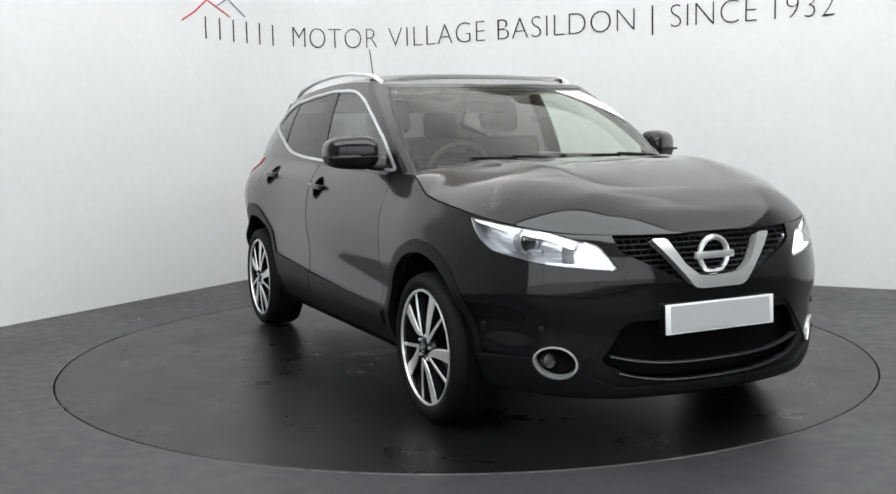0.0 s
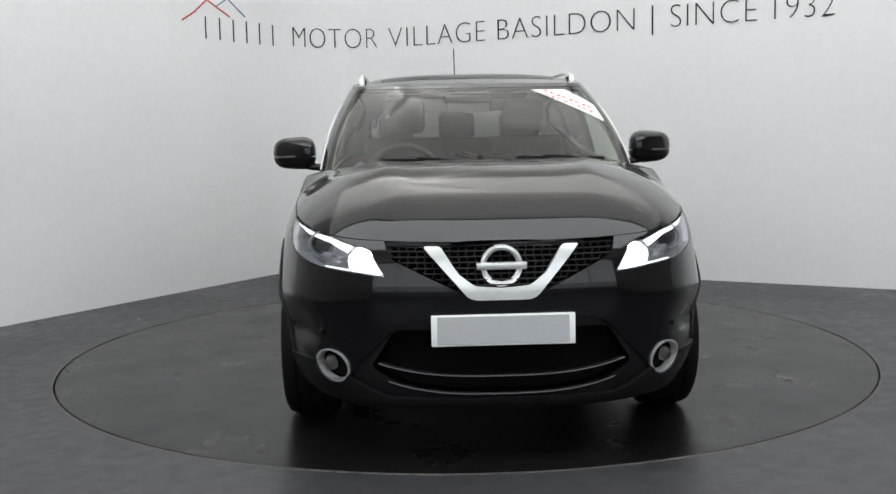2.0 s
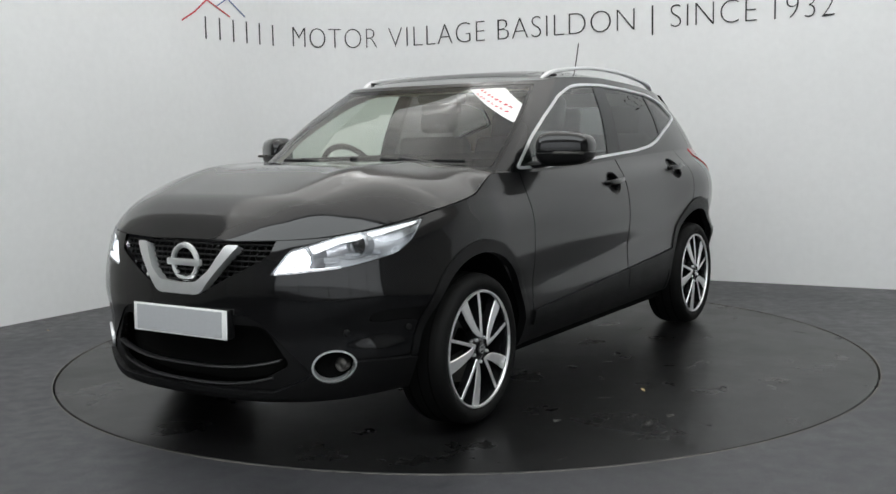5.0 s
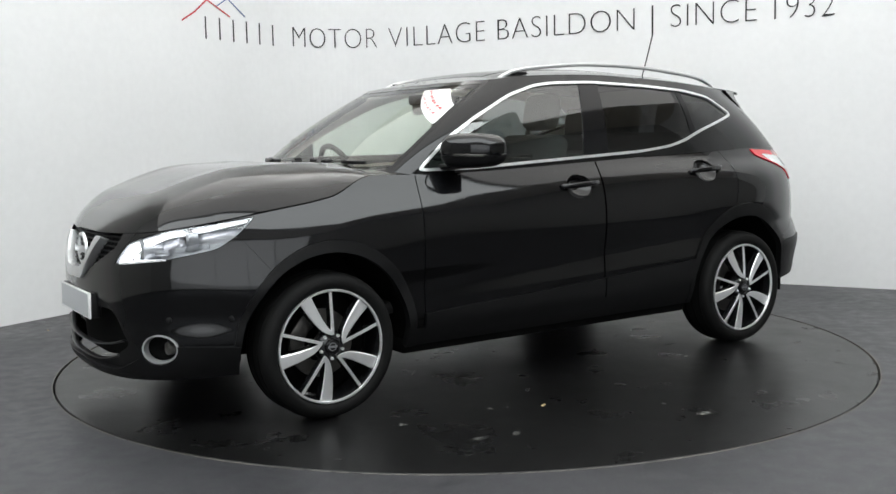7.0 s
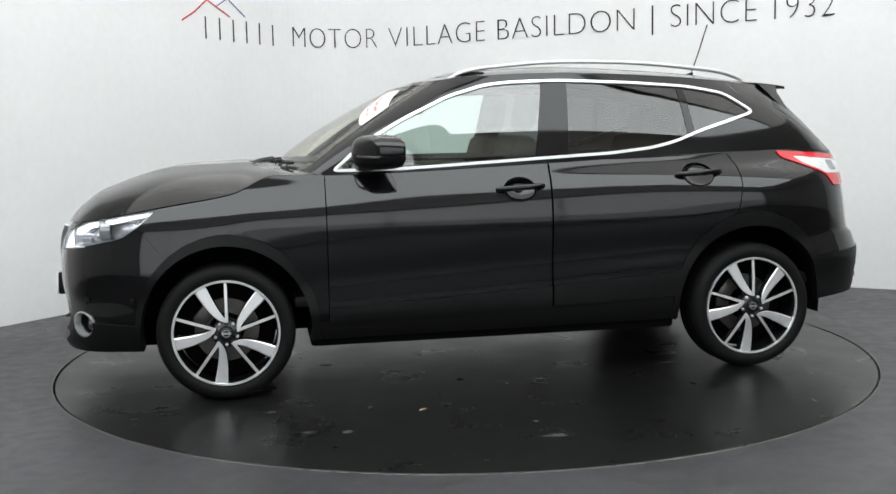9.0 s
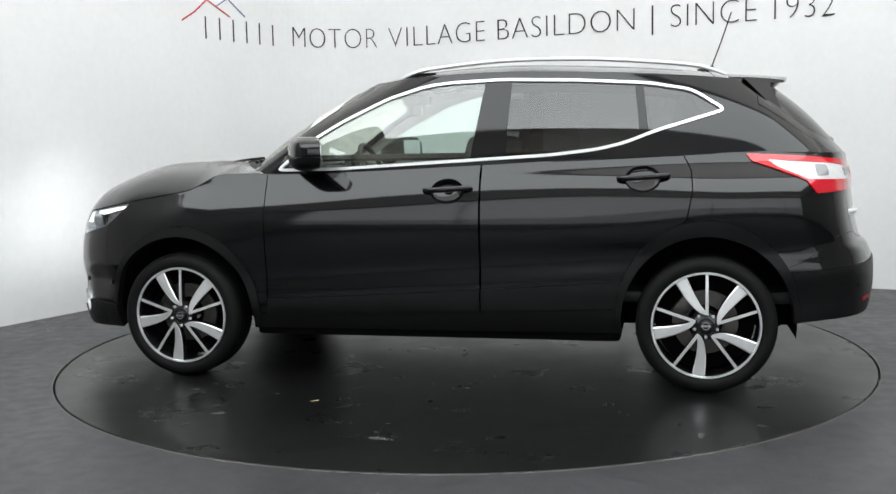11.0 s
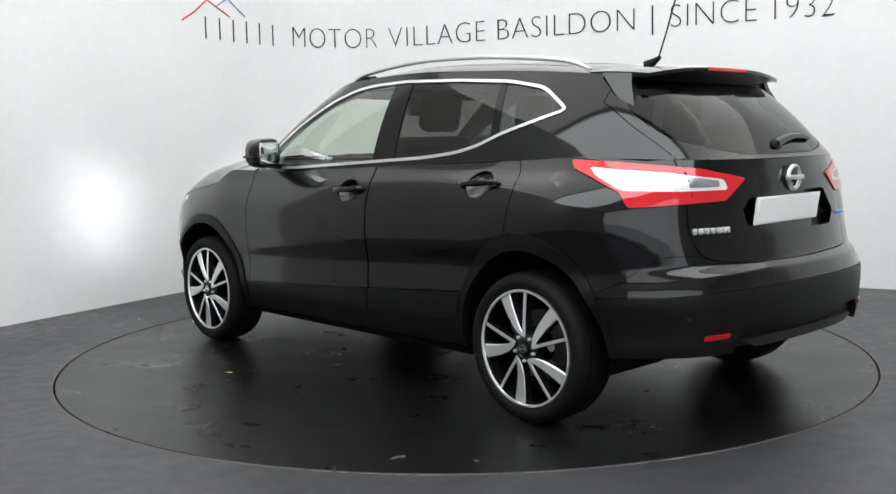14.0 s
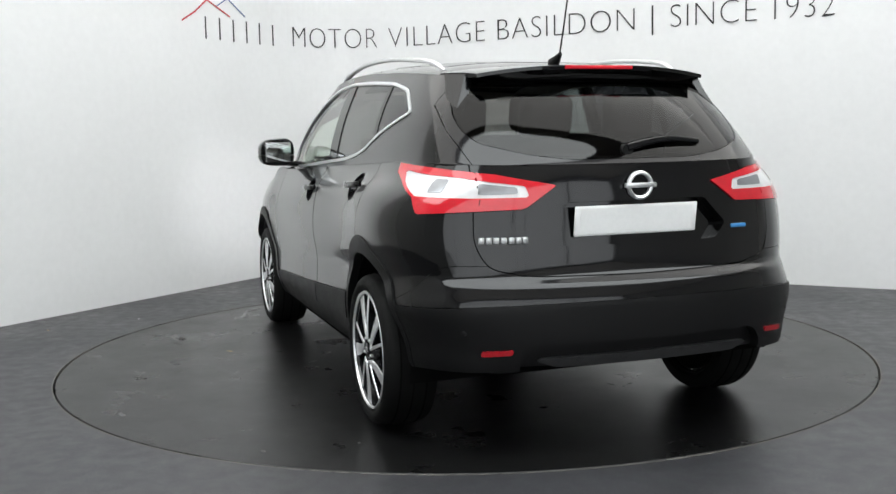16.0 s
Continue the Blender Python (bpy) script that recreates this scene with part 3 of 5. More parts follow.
def yz(points, r=.02):
    poly = rounded(points, r)
    return lambda X, P: dist_poly(X[:, [1, 2]], poly)


_u, _v = np.meshgrid(np.linspace(0, WALL_LEN, 700), np.linspace(0, 1, 60), indexing="ij")
_cloud = wall(_u, _v)


def along(x, y, z):
    """The length along the car's side at which a point lies, and its height."""
    d = ((_cloud - np.array([x, y, z])) ** 2).sum(-1)
    return _u.ravel()[np.argmin(d)], z


def uz(points, r=.015):
    """A shape given by points on the car's side, worked in its unrolled surface."""
    poly = rounded([along(*p) for p in points], r)
    return lambda X, P: dist_poly(np.stack([P[:, 0], X[:, 2]], -1), poly)


def both(*fs):
    return lambda X, P: np.max([f(X, P) for f in fs], 0)


def either(*fs):
    return lambda X, P: np.min([f(X, P) for f in fs], 0)


def grown(f, d):
    return lambda X, P: f(X, P) - d


def oval(cx, cz, rx, rz):
    return lambda X, P: (np.hypot((X[:, 0] - cx) / rx, (X[:, 2] - cz) / rz) - 1) * min(rx, rz)


# ---- the car ----
car = new("car")
tagged(car, "glossy black crossover car with lit headlights standing on a turntable", "car")
SIDES = ((1, "left"), (-1, "right"))


def wheel_part():
    """One wheel, its hub at the origin, its outer face towards +y."""
    w = new("wheel")
    bm = bmesh.new()
    lathe(bm, [(.254, -.205), (.266, -.218), (.298, -.222), (.317, -.212), (.327, -.19), (.330, -.16), (.331, -.11), (.330, -.06), (.327, -.03), (.317, -.008),
               (.298, .004), (.280, .004), (.264, -.002), (.257, -.012), (.252, -.03), (.252, -.19)], 72, "y", closed=True)
    # tread grooves: no cuts, their shade is the colour of dark rings below
    part("tyre", bm, TYRE, w, "black low-profile rubber tyre")
    bm = bmesh.new()
    for o in (-.165, -.11, -.055):
        lathe(bm, [(.3300, o - .004), (.3316, o - .003), (.3316, o + .003), (.3300, o + .004)], 64, "y", closed=True)
    part("tread_groove", bm, DARK, w)
    bm = bmesh.new()
    lathe(bm, [(.254, -.004), (.257, -.010), (.255, -.19), (.244, -.19), (.241, -.028), (.244, -.010), (.248, -.004)], 72, "y", closed=True)
    rim = part("rim", bm, ALLOYBLACK, w, "black alloy rim")
    bm = bmesh.new()
    lathe(bm, [(.2575, -.009), (.255, -.001), (.2475, -.001), (.2445, -.009)], 72, "y", closed=True)
    part("rim_lip", bm, ALLOY, w, "machined bright rim lip")

    def blade(name, way, widths, depth, mat, y=-.012, rise=.012):
        """A spoke: a curved tapering bar in the wheel's face."""
        bm = bmesh.new()
        n = len(way)
        rows = []
        for i, (x, z) in enumerate(way):
            a, b = way[max(i - 1, 0)], way[min(i + 1, n - 1)]
            t = Vector((b[0] - a[0], 0, b[1] - a[1])).normalized()
            s = Vector((t.z, 0, -t.x))
            wd = np.interp(i / (n - 1), [0, .5, 1], widths)
            yy = y + rise * math.sin(math.pi * .5 * (1 - i / (n - 1)))
            c = Vector((x, yy, z))
            rows.append([bm.verts.new(c + s * k * wd + Vector((0, o, 0))) for k, o in ((-.62, -depth), (-.5, 0), (.5, 0), (.62, -depth))])
        for a, b in zip(rows, rows[1:]):
            for j in range(3):
                bm.faces.new((a[j], a[j + 1], b[j + 1], b[j]))
            bm.faces.new((a[3], a[0], b[0], b[3]))
        bm.faces.new(rows[0])
        bm.faces.new(rows[-1][::-1])
        return part(name, bm, mat, w, sharp=25)

    def turn(pts, a):
        c, s = math.cos(a), math.sin(a)
        return [(x * c - z * s, x * s + z * c) for x, z in pts]
    for k in range(5):
        # the wheel's face is seen from +y, where x runs to the left
        a = radians(90 + 72 * k)
        thin = [(.052 + .194 * t, -.004) for t in np.linspace(0, 1, 8)]
        wide = [(p.x, p.y) for p in spline([(.058, -.003, 0), (.072, .020, 0), (.098, .045, 0), (.150, .080, 0), (.217, .117, 0)], 5)]
        flip = lambda q: [(-x, z) for x, z in q]
        for way, widths in ((thin, (.013, .012, .012)), (wide, (.012, .030, .050))):
            blade("spoke", flip(turn(way, a)), widths, .004, ALLOY)
            blade("spoke_back", flip(turn(way, a)), [q * 1.15 for q in widths], .034, ALLOYBLACK, y=-.0165)
    bm = bmesh.new()
    lathe(bm, [(.070, -.06), (.070, -.026), (.062, -.014), (.036, -.006), (.034, -.010)], 40, "y")
    hub = part("hub", bm, ALLOYBLACK, w)
    bm = bmesh.new()
    lathe(bm, [(.031, -.008), (.031, -.001), (.027, .001)], 32, "y")
    cap = part("hub_cap", bm, GLOSS, w)
    bm = bmesh.new()
    lathe(bm, [(.019, .001), (.019, .003), (.015, .003), (.015, .001)], 32, "y", closed=True)
    box(bm, -.023, .023, .001, .0035, -.005, .005)
    part("emblem", bm, CHROME, w, "plain chrome ring with a bar")
    for k in range(5):
        a = radians(54 + 72 * k)
        bm = bmesh.new()
        lathe(bm, [(.0075, -.02), (.0075, -.002), (.005, .001)], 6, "y", (.055 * math.cos(a), 0, .055 * math.sin(a)))
        part("wheel_nut", bm, SATIN, w)
    bm = bmesh.new()
    lathe(bm, [(.155, -.13), (.155, -.108), (.085, -.106), (.085, -.13)], 48, "y", closed=True)
    part("brake_disc", bm, STEEL, w, "bare steel brake disc")
    bm = bmesh.new()
    box(bm, -.06, .06, -.15, -.085, .09, .165, .012, pose(0, 0, 0, 0, 50, 0))
    part("brake_caliper", bm, STEEL, w)
    bm = bmesh.new()
    lathe(bm, [(.235, -.195), (.235, -.150), (.05, -.150), (.05, -.195)], 48, "y", closed=True)
    part("wheel_back", bm, DARK, w)
    for k in w.children:
        k.data.transform(Matrix.Diagonal((.975, 1, .975, 1)))
    return w


wheel = wheel_part()
wheel.parent = car
wheel.matrix_basis = pose(1.323, .878, .3235)
for x, y, rz, ry in ((-1.323, .888, 0, 0), (1.323, -.878, 180, 25), (-1.323, -.888, 180, 40)):
    copy_thing(wheel, pose(x, y, .3235, 0, ry, rz))

# -- the lower body --
low = grid(wall, 0, WALL_LEN, 430, 0, 1, 76)
cab = grid(cabin, 0, LOW_LEN, 360, 0, 1, 52)
ARCH = {"front": 1.318, "rear": -1.326}
open_f, open_r = oval(1.318, .325, .394, .408), oval(-1.326, .325, .394, .415)
_, low = low.split(either(open_f, open_r))

shell = grid(wall, .0, WALL_LEN, 260, 0, 1, 40)
shell, _ = shell.split(lambda X, P: np.maximum(X[:, 0] - 1.5, -1.72 - X[:, 0]))
_, shell = shell.split(either(oval(1.318, .325, .41, .43), oval(-1.326, .325, .41, .437)))
panel("inner_shell", shell, DARK, car, 0, -.04, 0, "dark inner body shell")

# front end
grille_hole = yz([(-.44, .9), (.44, .9), (.415, .775), (.215, .678), (.125, .632), (-.125, .632), (-.215, .678), (-.415, .775)], .03)
nose = lambda X, P: 1.5 - X[:, 0]
grille_sheet, low = low.take(both(grille_hole, nose))
lamp_shape = uz([(2.085, .415, .705), (2.045, .475, .80), (1.93, .62, .853), (1.82, .705, .873), (1.615, .785, .903), (1.70, .784, .825), (1.775, .765, .775), (1.94, .668, .735)], .02)
lamp_sheet, low = low.take(lamp_shape, .003)
intake_sheet, low = low.take(both(yz([(-.40, .512), (.40, .512), (.455, .42), (.495, .365), (.36, .295), (.2, .272), (-.2, .272), (-.36, .295), (-.495, .365), (-.455, .42)], .04), nose))
fog_u, fog_z = along(2.0, .634, .361)
fog = lambda k: (lambda X, P: (np.hypot((P[:, 0] - fog_u) / (.087 * k), (X[:, 2] - fog_z) / (.062 * k)) - 1) * .06)
fog_sheet, low = low.take(fog(1.0))
lip_line = curve([1.5, 1.74, 1.94, 2.02, 2.06, 2.1], [.36, .372, .378, .350, .31, .262])
lip_sheet, low = low.take(both(lambda X, P: X[:, 2] - lip_line(X[:, 0]), lambda X, P: 1.66 - X[:, 0]), .002)

# cladding
clad_f, clad_r = oval(1.310, .325, .43, .462), oval(-1.326, .33, .425, .484)
ring_f, low = low.take(both(clad_f, lambda X, P: .2 - X[:, 2]), .002)
ring_r, low = low.take(both(clad_r, lambda X, P: .2 - X[:, 2]), .002)
sill_line = curve([-.95, -.26, .22, .86], [.395, .375, .365, .345])
sill_sheet, low = low.take(both(lambda X, P: X[:, 2] - sill_line(X[:, 0]), lambda X, P: np.abs(X[:, 0]) - 1.25), .003)
clad_line = curve([-.95, -.88, -.26, .22, .84], [.524, .518, .478, .450, .415])
front_door_f = xz([(.842, 1.3), (.842, .2), (-.262, .2), (-.266, 1.3)], .01)
rear_door_f = xz([(-.266, 1.3), (-.262, .2), (-.92, .2), (-.945, .50), (-1.02, .645), (-1.12, .74), (-1.235, .81), (-1.262, .95), (-1.257, 1.045), (-1.195, 1.16), (-1.12, 1.25), (-1.08, 1.3)], .02)
strip_f = lambda X, P: X[:, 2] - clad_line(X[:, 0])

# rear end
tail_shape = uz([(-1.495, .80, 1.114), (-1.70, .755, 1.102), (-1.87, .66, 1.086), (-1.955, .55, 1.072), (-2.03, .325, 1.028), (-2.02, .46, .940), (-1.95, .635, .935), (-1.785, .765, .925), (-1.750, .778, .985), (-1.62, .80, 1.040), (-1.525, .80, 1.074)], .012)
tail_sheet, low = low.take(tail_shape, .002)
bump_line = curve([-2.3, -2.1, -1.9, -1.70, -1.6], [.615, .602, .585, .572, .565])
rear_end = lambda X, P: X[:, 0] + 1.62
clad_rear, low = low.take(both(lambda X, P: X[:, 2] - bump_line(X[:, 0]), rear_end), .002)
refl_sheet, clad_rear = clad_rear.take(uz([(-2.06, .665, .436), (-2.115, .545, .442), (-2.115, .55, .420), (-2.06, .66, .414)], .005), .001)
under_sheet, clad_rear = clad_rear.take(both(yz([(-.50, .1), (.50, .1), (.515, .40), (.465, .455), (-.465, .455), (-.515, .40)], .04), rear_end), .002)
gate_f = both(yz([(-.615, 1.3), (.615, 1.3), (.645, .82), (.60, .725), (.45, .695), (0, .688), (-.45, .695), (-.60, .725), (-.645, .82)], .05), rear_end)
gate_sheet, low = low.take(gate_f, .004)
recess_sheet, gate_sheet = gate_sheet.take(yz([(-.30, .965), (.30, .965), (.33, .93), (.40, .862), (.34, .80), (-.34, .80), (-.40, .862), (-.33, .93)], .02))
bumper_up_r, low = low.take(both(lambda X, P: X[:, 2] - curve([-2.2, -1.95, -1.75, -1.6], [.74, .74, .62, .57])(X[:, 0]), rear_end), .002)

fd, low = low.take(front_door_f, .005)
rd, low = low.take(rear_door_f, .005)
fd_strip, fd = fd.take(strip_f, .002)
rd_strip, rd = rd.take(strip_f, .002)
fbump, low = low.take(lambda X, P: np.maximum(1.5 - X[:, 0], np.where(X[:, 0] > 1.3, X[:, 2] - curve([1.5, 1.62, 1.70, 1.9, 2.05], [.58, .72, .815, .9, .95])(X[:, 0]), 1)), .0015)
fender, quarter = low.split(lambda X, P: -X[:, 0])

cups = {}
for key, cx, cz in (("f", -.105, .955), ("r", -1.035, 1.003)):
    cup = oval(cx, cz, .083, .060)
    if key == "f":
        cups[key], fd = fd.take(cup)
    else:
        cups[key], rd = rd.take(cup)


def bowl(sheet, cx, cz, rx, rz, depth):
    """The same surface pressed in like a dish."""
    def F(u, v):
        X = sheet.F(u, v)
        k = np.clip(1 - ((X[..., 0] - cx) / rx) ** 2 - ((X[..., 2] - cz) / rz) ** 2, 0, 1)
        return X - np.stack([0 * k, depth * k ** .6, 0 * k], -1)
    return Sheet(F, sheet.P, sheet.T)


surround_f = both(yz([(-.335, .552), (.335, .552), (.39, .525), (.56, .345), (.56, .2), (-.56, .2), (-.56, .345), (-.39, .525)], .03), nose)
surround, fbump = fbump.take(surround_f, .002)
front_bumper = panel("front_bumper", fbump, PAINT, car, 0, label="glossy black front bumper")
panel("lower_lip", lip_sheet, PLASTIC, front_bumper, 0, .016, .04, "grained dark plastic lip")
panel("intake_surround", surround, PLASTIC, front_bumper, 0, -.005, .015, "satin black intake surround")
panel("intake_backing", intake_sheet, DARK, front_bumper, 0, -.07, 0)
rear_bumper = panel("rear_bumper", bumper_up_r, PAINT, car, 0, label="glossy black upper rear bumper")
panel("lower_bumper", clad_rear, PLASTIC, rear_bumper, 0, .006, .04, "grained dark plastic lower bumper")
panel("rear_valance", under_sheet, PLASTIC, rear_bumper, 0, -.03, .0, "dark plastic valance")
skid, _ = under_sheet.split(yz([(-.47, .395), (-.36, .400), (0, .402), (.36, .400), (.47, .395), (.38, .362), (-.38, .362)], .015))
panel("skid_plate", skid, BLADE, rear_bumper, 0, -.008, .02, "satin dark grey skid plate")
tailgate = panel("tailgate", gate_sheet, PAINT, car, 0, label="glossy black tailgate")
panel("plate_recess", recess_sheet, PAINT, tailgate, 0, -.045, 0)
panel("recess_edge", recess_sheet.split(grown(yz([(-.30, .965), (.30, .965), (.33, .93), (.40, .862), (.34, .80), (-.34, .80), (-.40, .862), (-.33, .93)], .02), -.002))[1], PAINT, tailgate, 0, 0, .047)

for sd, side_word in SIDES:
    panel("fender", fender, PAINT, car, sd, label="glossy black front wing")
    panel("quarter_panel", quarter, PAINT, car, sd, label="glossy black rear quarter panel")
    panel("wheel_arch_trim", ring_f, PLASTIC, car, sd, .008, .035, "grained dark plastic arch trim")
    panel("wheel_arch_trim", ring_r, PLASTIC, car, sd, .008, .035, "grained dark plastic arch trim")
    panel("side_sill", sill_sheet, PLASTIC, car, sd, .004, .03, "grained dark plastic sill")
    for key, sheet, strip, hx, hz in (("f", fd, fd_strip, -.105, .955), ("r", rd, rd_strip, -1.035, 1.003)):
        door = panel("front_door" if key == "f" else "rear_door", sheet, PAINT, car, sd, label="closed glossy black door")
        panel("door_cladding", strip, PLASTIC, door, sd, .012, .025, "grained dark plastic strip")
        panel("handle_cup", bowl(cups[key], hx, hz, .085, .062, .045), PAINT, door, sd, 0, 0)
        hy = float(wall(np.array([along(hx, .85, hz)[0]]), np.array([(hz - WALL_BASE(hx)) / (WALL_TOP(hx) - WALL_BASE(hx))]))[0, 1])
        bm = bmesh.new()
        sweep(bm, [(hx + .115 - .235 * t, sd * (hy + .004 + .022 * math.sin(math.pi * min(1, max(0, t))) ** .5), hz + .004 + .012 * t) for t in np.linspace(0, 1, 15)], .022, .030, n=12,
              taper=lambda t: .8 + .2 * math.sin(math.pi * t))
        part("handle", bm, PAINT, door, "black bar handle")

# -- bonnet and roof --
hood_all = grid(lambda u, v: hood(u, v * np.maximum(HOOD_Y(u), 1e-4)), .86, HOOD_END - .004, 240, 0, .993, 90)
cowl_line = lambda X, P: 1.195 - .30 * (np.abs(X[:, 1]) / .75) ** 2.2 - X[:, 0]
bonnet, cowl = hood_all.take(cowl_line, .004)
panel("bonnet", bonnet, PAINT, car, 0, label="glossy black bonnet")
panel("cowl", cowl, PLASTIC, car, 0, -.008, 0, "dark plastic scuttle panel")
roof_all = grid(lambda u, v: roof(u, v * np.maximum(ROOF_Y(u), 1e-4)), -1.648, .398, 240, 0, 1, 70)
sunroof, roof_all = roof_all.take(lambda X, P: np.maximum(np.abs(X[:, 1]) - .47, np.abs(X[:, 0] + .50) - .72), .003)
roof_part = panel("roof", roof_all, PAINT, car, 0, label="glossy black roof")
panel("roof_glass", sunroof, GLOSS, roof_part, 0, .001, .012, "dark panoramic glass roof")

# -- glasshouse --
A_K = .178
screen_f = lambda X, P: np.maximum((P[:, 0] / LOW_LEN - A_K + .012 * P[:, 1]) * 4, np.maximum(.02 - P[:, 1], P[:, 1] - .955) * .5)
screen, cab = cab.take(screen_f, .002)
frit, screen = screen.split(lambda X, P: -(screen_f(X, P) + .022))
side_shape = [(.815, 1.058), (.477, 1.060), (-.29, 1.098), (-.60, 1.113), (-.82, 1.136), (-.95, 1.165), (-1.09, 1.218), (-1.425, 1.315), (-1.262, 1.422), (-1.06, 1.459), (-.744, 1.482), (-.36, 1.497), (-.10, 1.490),
              (.03, 1.476), (.215, 1.422), (.448, 1.313), (.63, 1.210)]
on_side = lambda X, P: .45 - X[:, 1]
side_f = both(xz(side_shape, .05), on_side)
opening, cab = cab.take(side_f)


def turned(P):
    """How squarely the glasshouse faces sideways, 0 to 1."""
    e = 1e-4
    n = np.cross(cabin(P[:, 0] + e, P[:, 1]) - cabin(P[:, 0] - e, P[:, 1]), cabin(P[:, 0], P[:, 1] + e) - cabin(P[:, 0], P[:, 1] - e))
    return np.abs(n[:, 1]) / (np.linalg.norm(n, axis=1) + 1e-12)


chrome_ring, opening = opening.split(lambda X, P: -(side_f(X, P) + .0145 * np.clip(turned(P), .6, 1)))
lean = lambda x0, k: (lambda X, P: X[:, 0] - (x0 + k * (X[:, 2] - 1.1)))
glass_f, rest = opening.split(lambda X, P: -lean(-.205, -.17)(X, P))
b_post, rest = rest.split(lambda X, P: -lean(-.375, -.07)(X, P))
glass_r, rest = rest.split(lambda X, P: -lean(-1.03, -.02 + .12)(X, P))
c_post, glass_q = rest.split(lambda X, P: -lean(-1.075, .12)(X, P))
rear_f = both(yz([(-.26, 1.118), (.26, 1.118), (.42, 1.14), (.575, 1.185), (.612, 1.24), (.615, 1.30), (.575, 1.425), (-.575, 1.425), (-.615, 1.30), (-.612, 1.24), (-.575, 1.185), (-.42, 1.14)], .05), lambda X, P: X[:, 0] + 1.5)
rear_glass, cab = cab.take(rear_f, .003)
gate_top, cab = cab.take(both(yz([(-.60, 1.05), (.60, 1.05), (.655, 1.24), (.62, 1.6), (-.62, 1.6), (-.655, 1.24)], .04), lambda X, P: X[:, 0] + 1.56), .003)
panel("upper_body", cab, PAINT, car, 0, label="glossy black pillars and roof frame")
panel("pillar_trim", cab, CREAM, car, 0, -.035, 0, "pale cloth pillar lining")
panel("tailgate_frame", gate_top, PAINT, tailgate, 0)
panel("rear_window", rear_glass, REARGLASS, tailgate, 0, -.002, .006, "dark tinted rear window")
windscreen = panel("windscreen", screen, CLEAR, car, 0, -.001, .004, "clear windscreen with a greenish tint")
panel("windscreen_edge", frit, GLOSS, windscreen, 0, -.001, .006, "black border of the glass")
for sd, side_word in SIDES:
    trim = panel("window_trim", chrome_ring, SATIN, car, sd, .005, .012, "bright satin window surround")
    panel("side_window", glass_f, SIDEGLASS, car, sd, -.006, .004, "clear side window")
    panel("side_window", glass_r, PRIVACY, car, sd, -.006, .004, "dark tinted side window")
    panel("quarter_window", glass_q, PRIVACY, car, sd, -.006, .004, "dark tinted quarter window")
    panel("window_post", b_post, GLOSS, car, sd, -.002, .012, "gloss black door post")
    panel("window_post", c_post, GLOSS, car, sd, -.003, .012, "gloss black window divider")

# -- grille, badge, plates --
grille = panel("grille", grille_sheet, DARK, car, 0, -.055, 0, "dark honeycomb grille")


def nose_x(y, z):
    """How far forward the nose reaches at a place on its front."""
    u = np.interp(abs(y), WALL_Y(np.linspace(0, .9, 200)), np.linspace(0, .9, 200))
    x0 = float(WALL_X(u))
    v = (z - float(WALL_BASE(x0))) / (float(WALL_TOP(x0)) - float(WALL_BASE(x0)))
    return float(wall(np.array([u]), np.array([v]))[0, 0])


for r, z in enumerate(np.linspace(.652, .815, 9)):
    half = np.interp(z, [.632, .678, .775, .83], [.12, .21, .41, .43])
    bm = bmesh.new()
    sweep(bm, [(nose_x(y, z) - .028, y, z) for y in np.linspace(-half, half, 25)], .016, .007, n=8)
    part("grille_bar", bm, PLASTIC, grille)
for i in range(-13, 14):
    y = i * .031
    top, bot = .818, np.interp(abs(y), [0, .12, .21, .41], [.64, .64, .68, .775])
    bm = bmesh.new()
    sweep(bm, [(nose_x(y, z) - .032, y + (.004 if k % 2 else -.004), z) for k, z in enumerate(np.linspace(bot, top, 6))], .006, .012, up=(1, 0, 0), n=6)
    part("grille_mesh", bm, PLASTIC, grille)
vee = grid(wall, 0, .6, 120, .4, 1, 60)
vee, _ = vee.split(yz([(-.285, .812), (-.222, .812), (-.158, .715), (-.10, .672), (0, .664), (.10, .672), (.158, .715), (.222, .812), (.285, .812), (.125, .632), (.10, .622), (-.10, .622), (-.125, .632)], .012))
panel("grille_vee", vee, SATIN, grille, 0, .014, .04, "broad chrome V bar")


def emblem(parent, x, z, r, face):
    bm = bmesh.new()
    lathe(bm, [(r, 0), (r * .98, .010 * face), (r * .86, .014 * face), (r * .74, .010 * face), (r * .72, 0)], 48, "x", (x, 0, z), closed=True)
    box(bm, min(x, x + .018 * face), max(x, x + .018 * face), -r * 1.18, r * 1.18, z - r * .17, z + r * .17, .003)
    part("emblem", bm, SATIN, parent, "plain chrome ring with a bar")


emblem(grille, 2.126, .742, .078, 1)
emblem(tailgate, -2.052, 1.018, .055, -1)


def number_plate(parent, x, z, face, half_w=.262, half_h=.057, tilt=0, bar=PLATEGREY):
    m = pose(x, 0, z, 0, tilt, 0)
    bm = bmesh.new()
    box(bm, -.004, .004, -half_w, half_w, -half_h, half_h, .002, m)
    plate = part("number_plate", bm, PLATE, parent, "blank white number plate")
    bm = bmesh.new()
    a, b = sorted((.0035 * face, .006 * face))
    box(bm, a, b, -half_w + .022, half_w - .022, -half_h + .007, half_h - .007, 0, m)
    part("plate_bar", bm, bar, plate, "plain pale bar")


number_plate(car, 2.176, .514, 1, tilt=-2)
bm = bmesh.new()
box(bm, 2.13, 2.173, -.262, .262, .458, .570, .008)
part("plate_holder", bm, PLASTIC, front_bumper)
number_plate(car, -2.030, .889, -1, tilt=-8, bar=PLATEPALE)
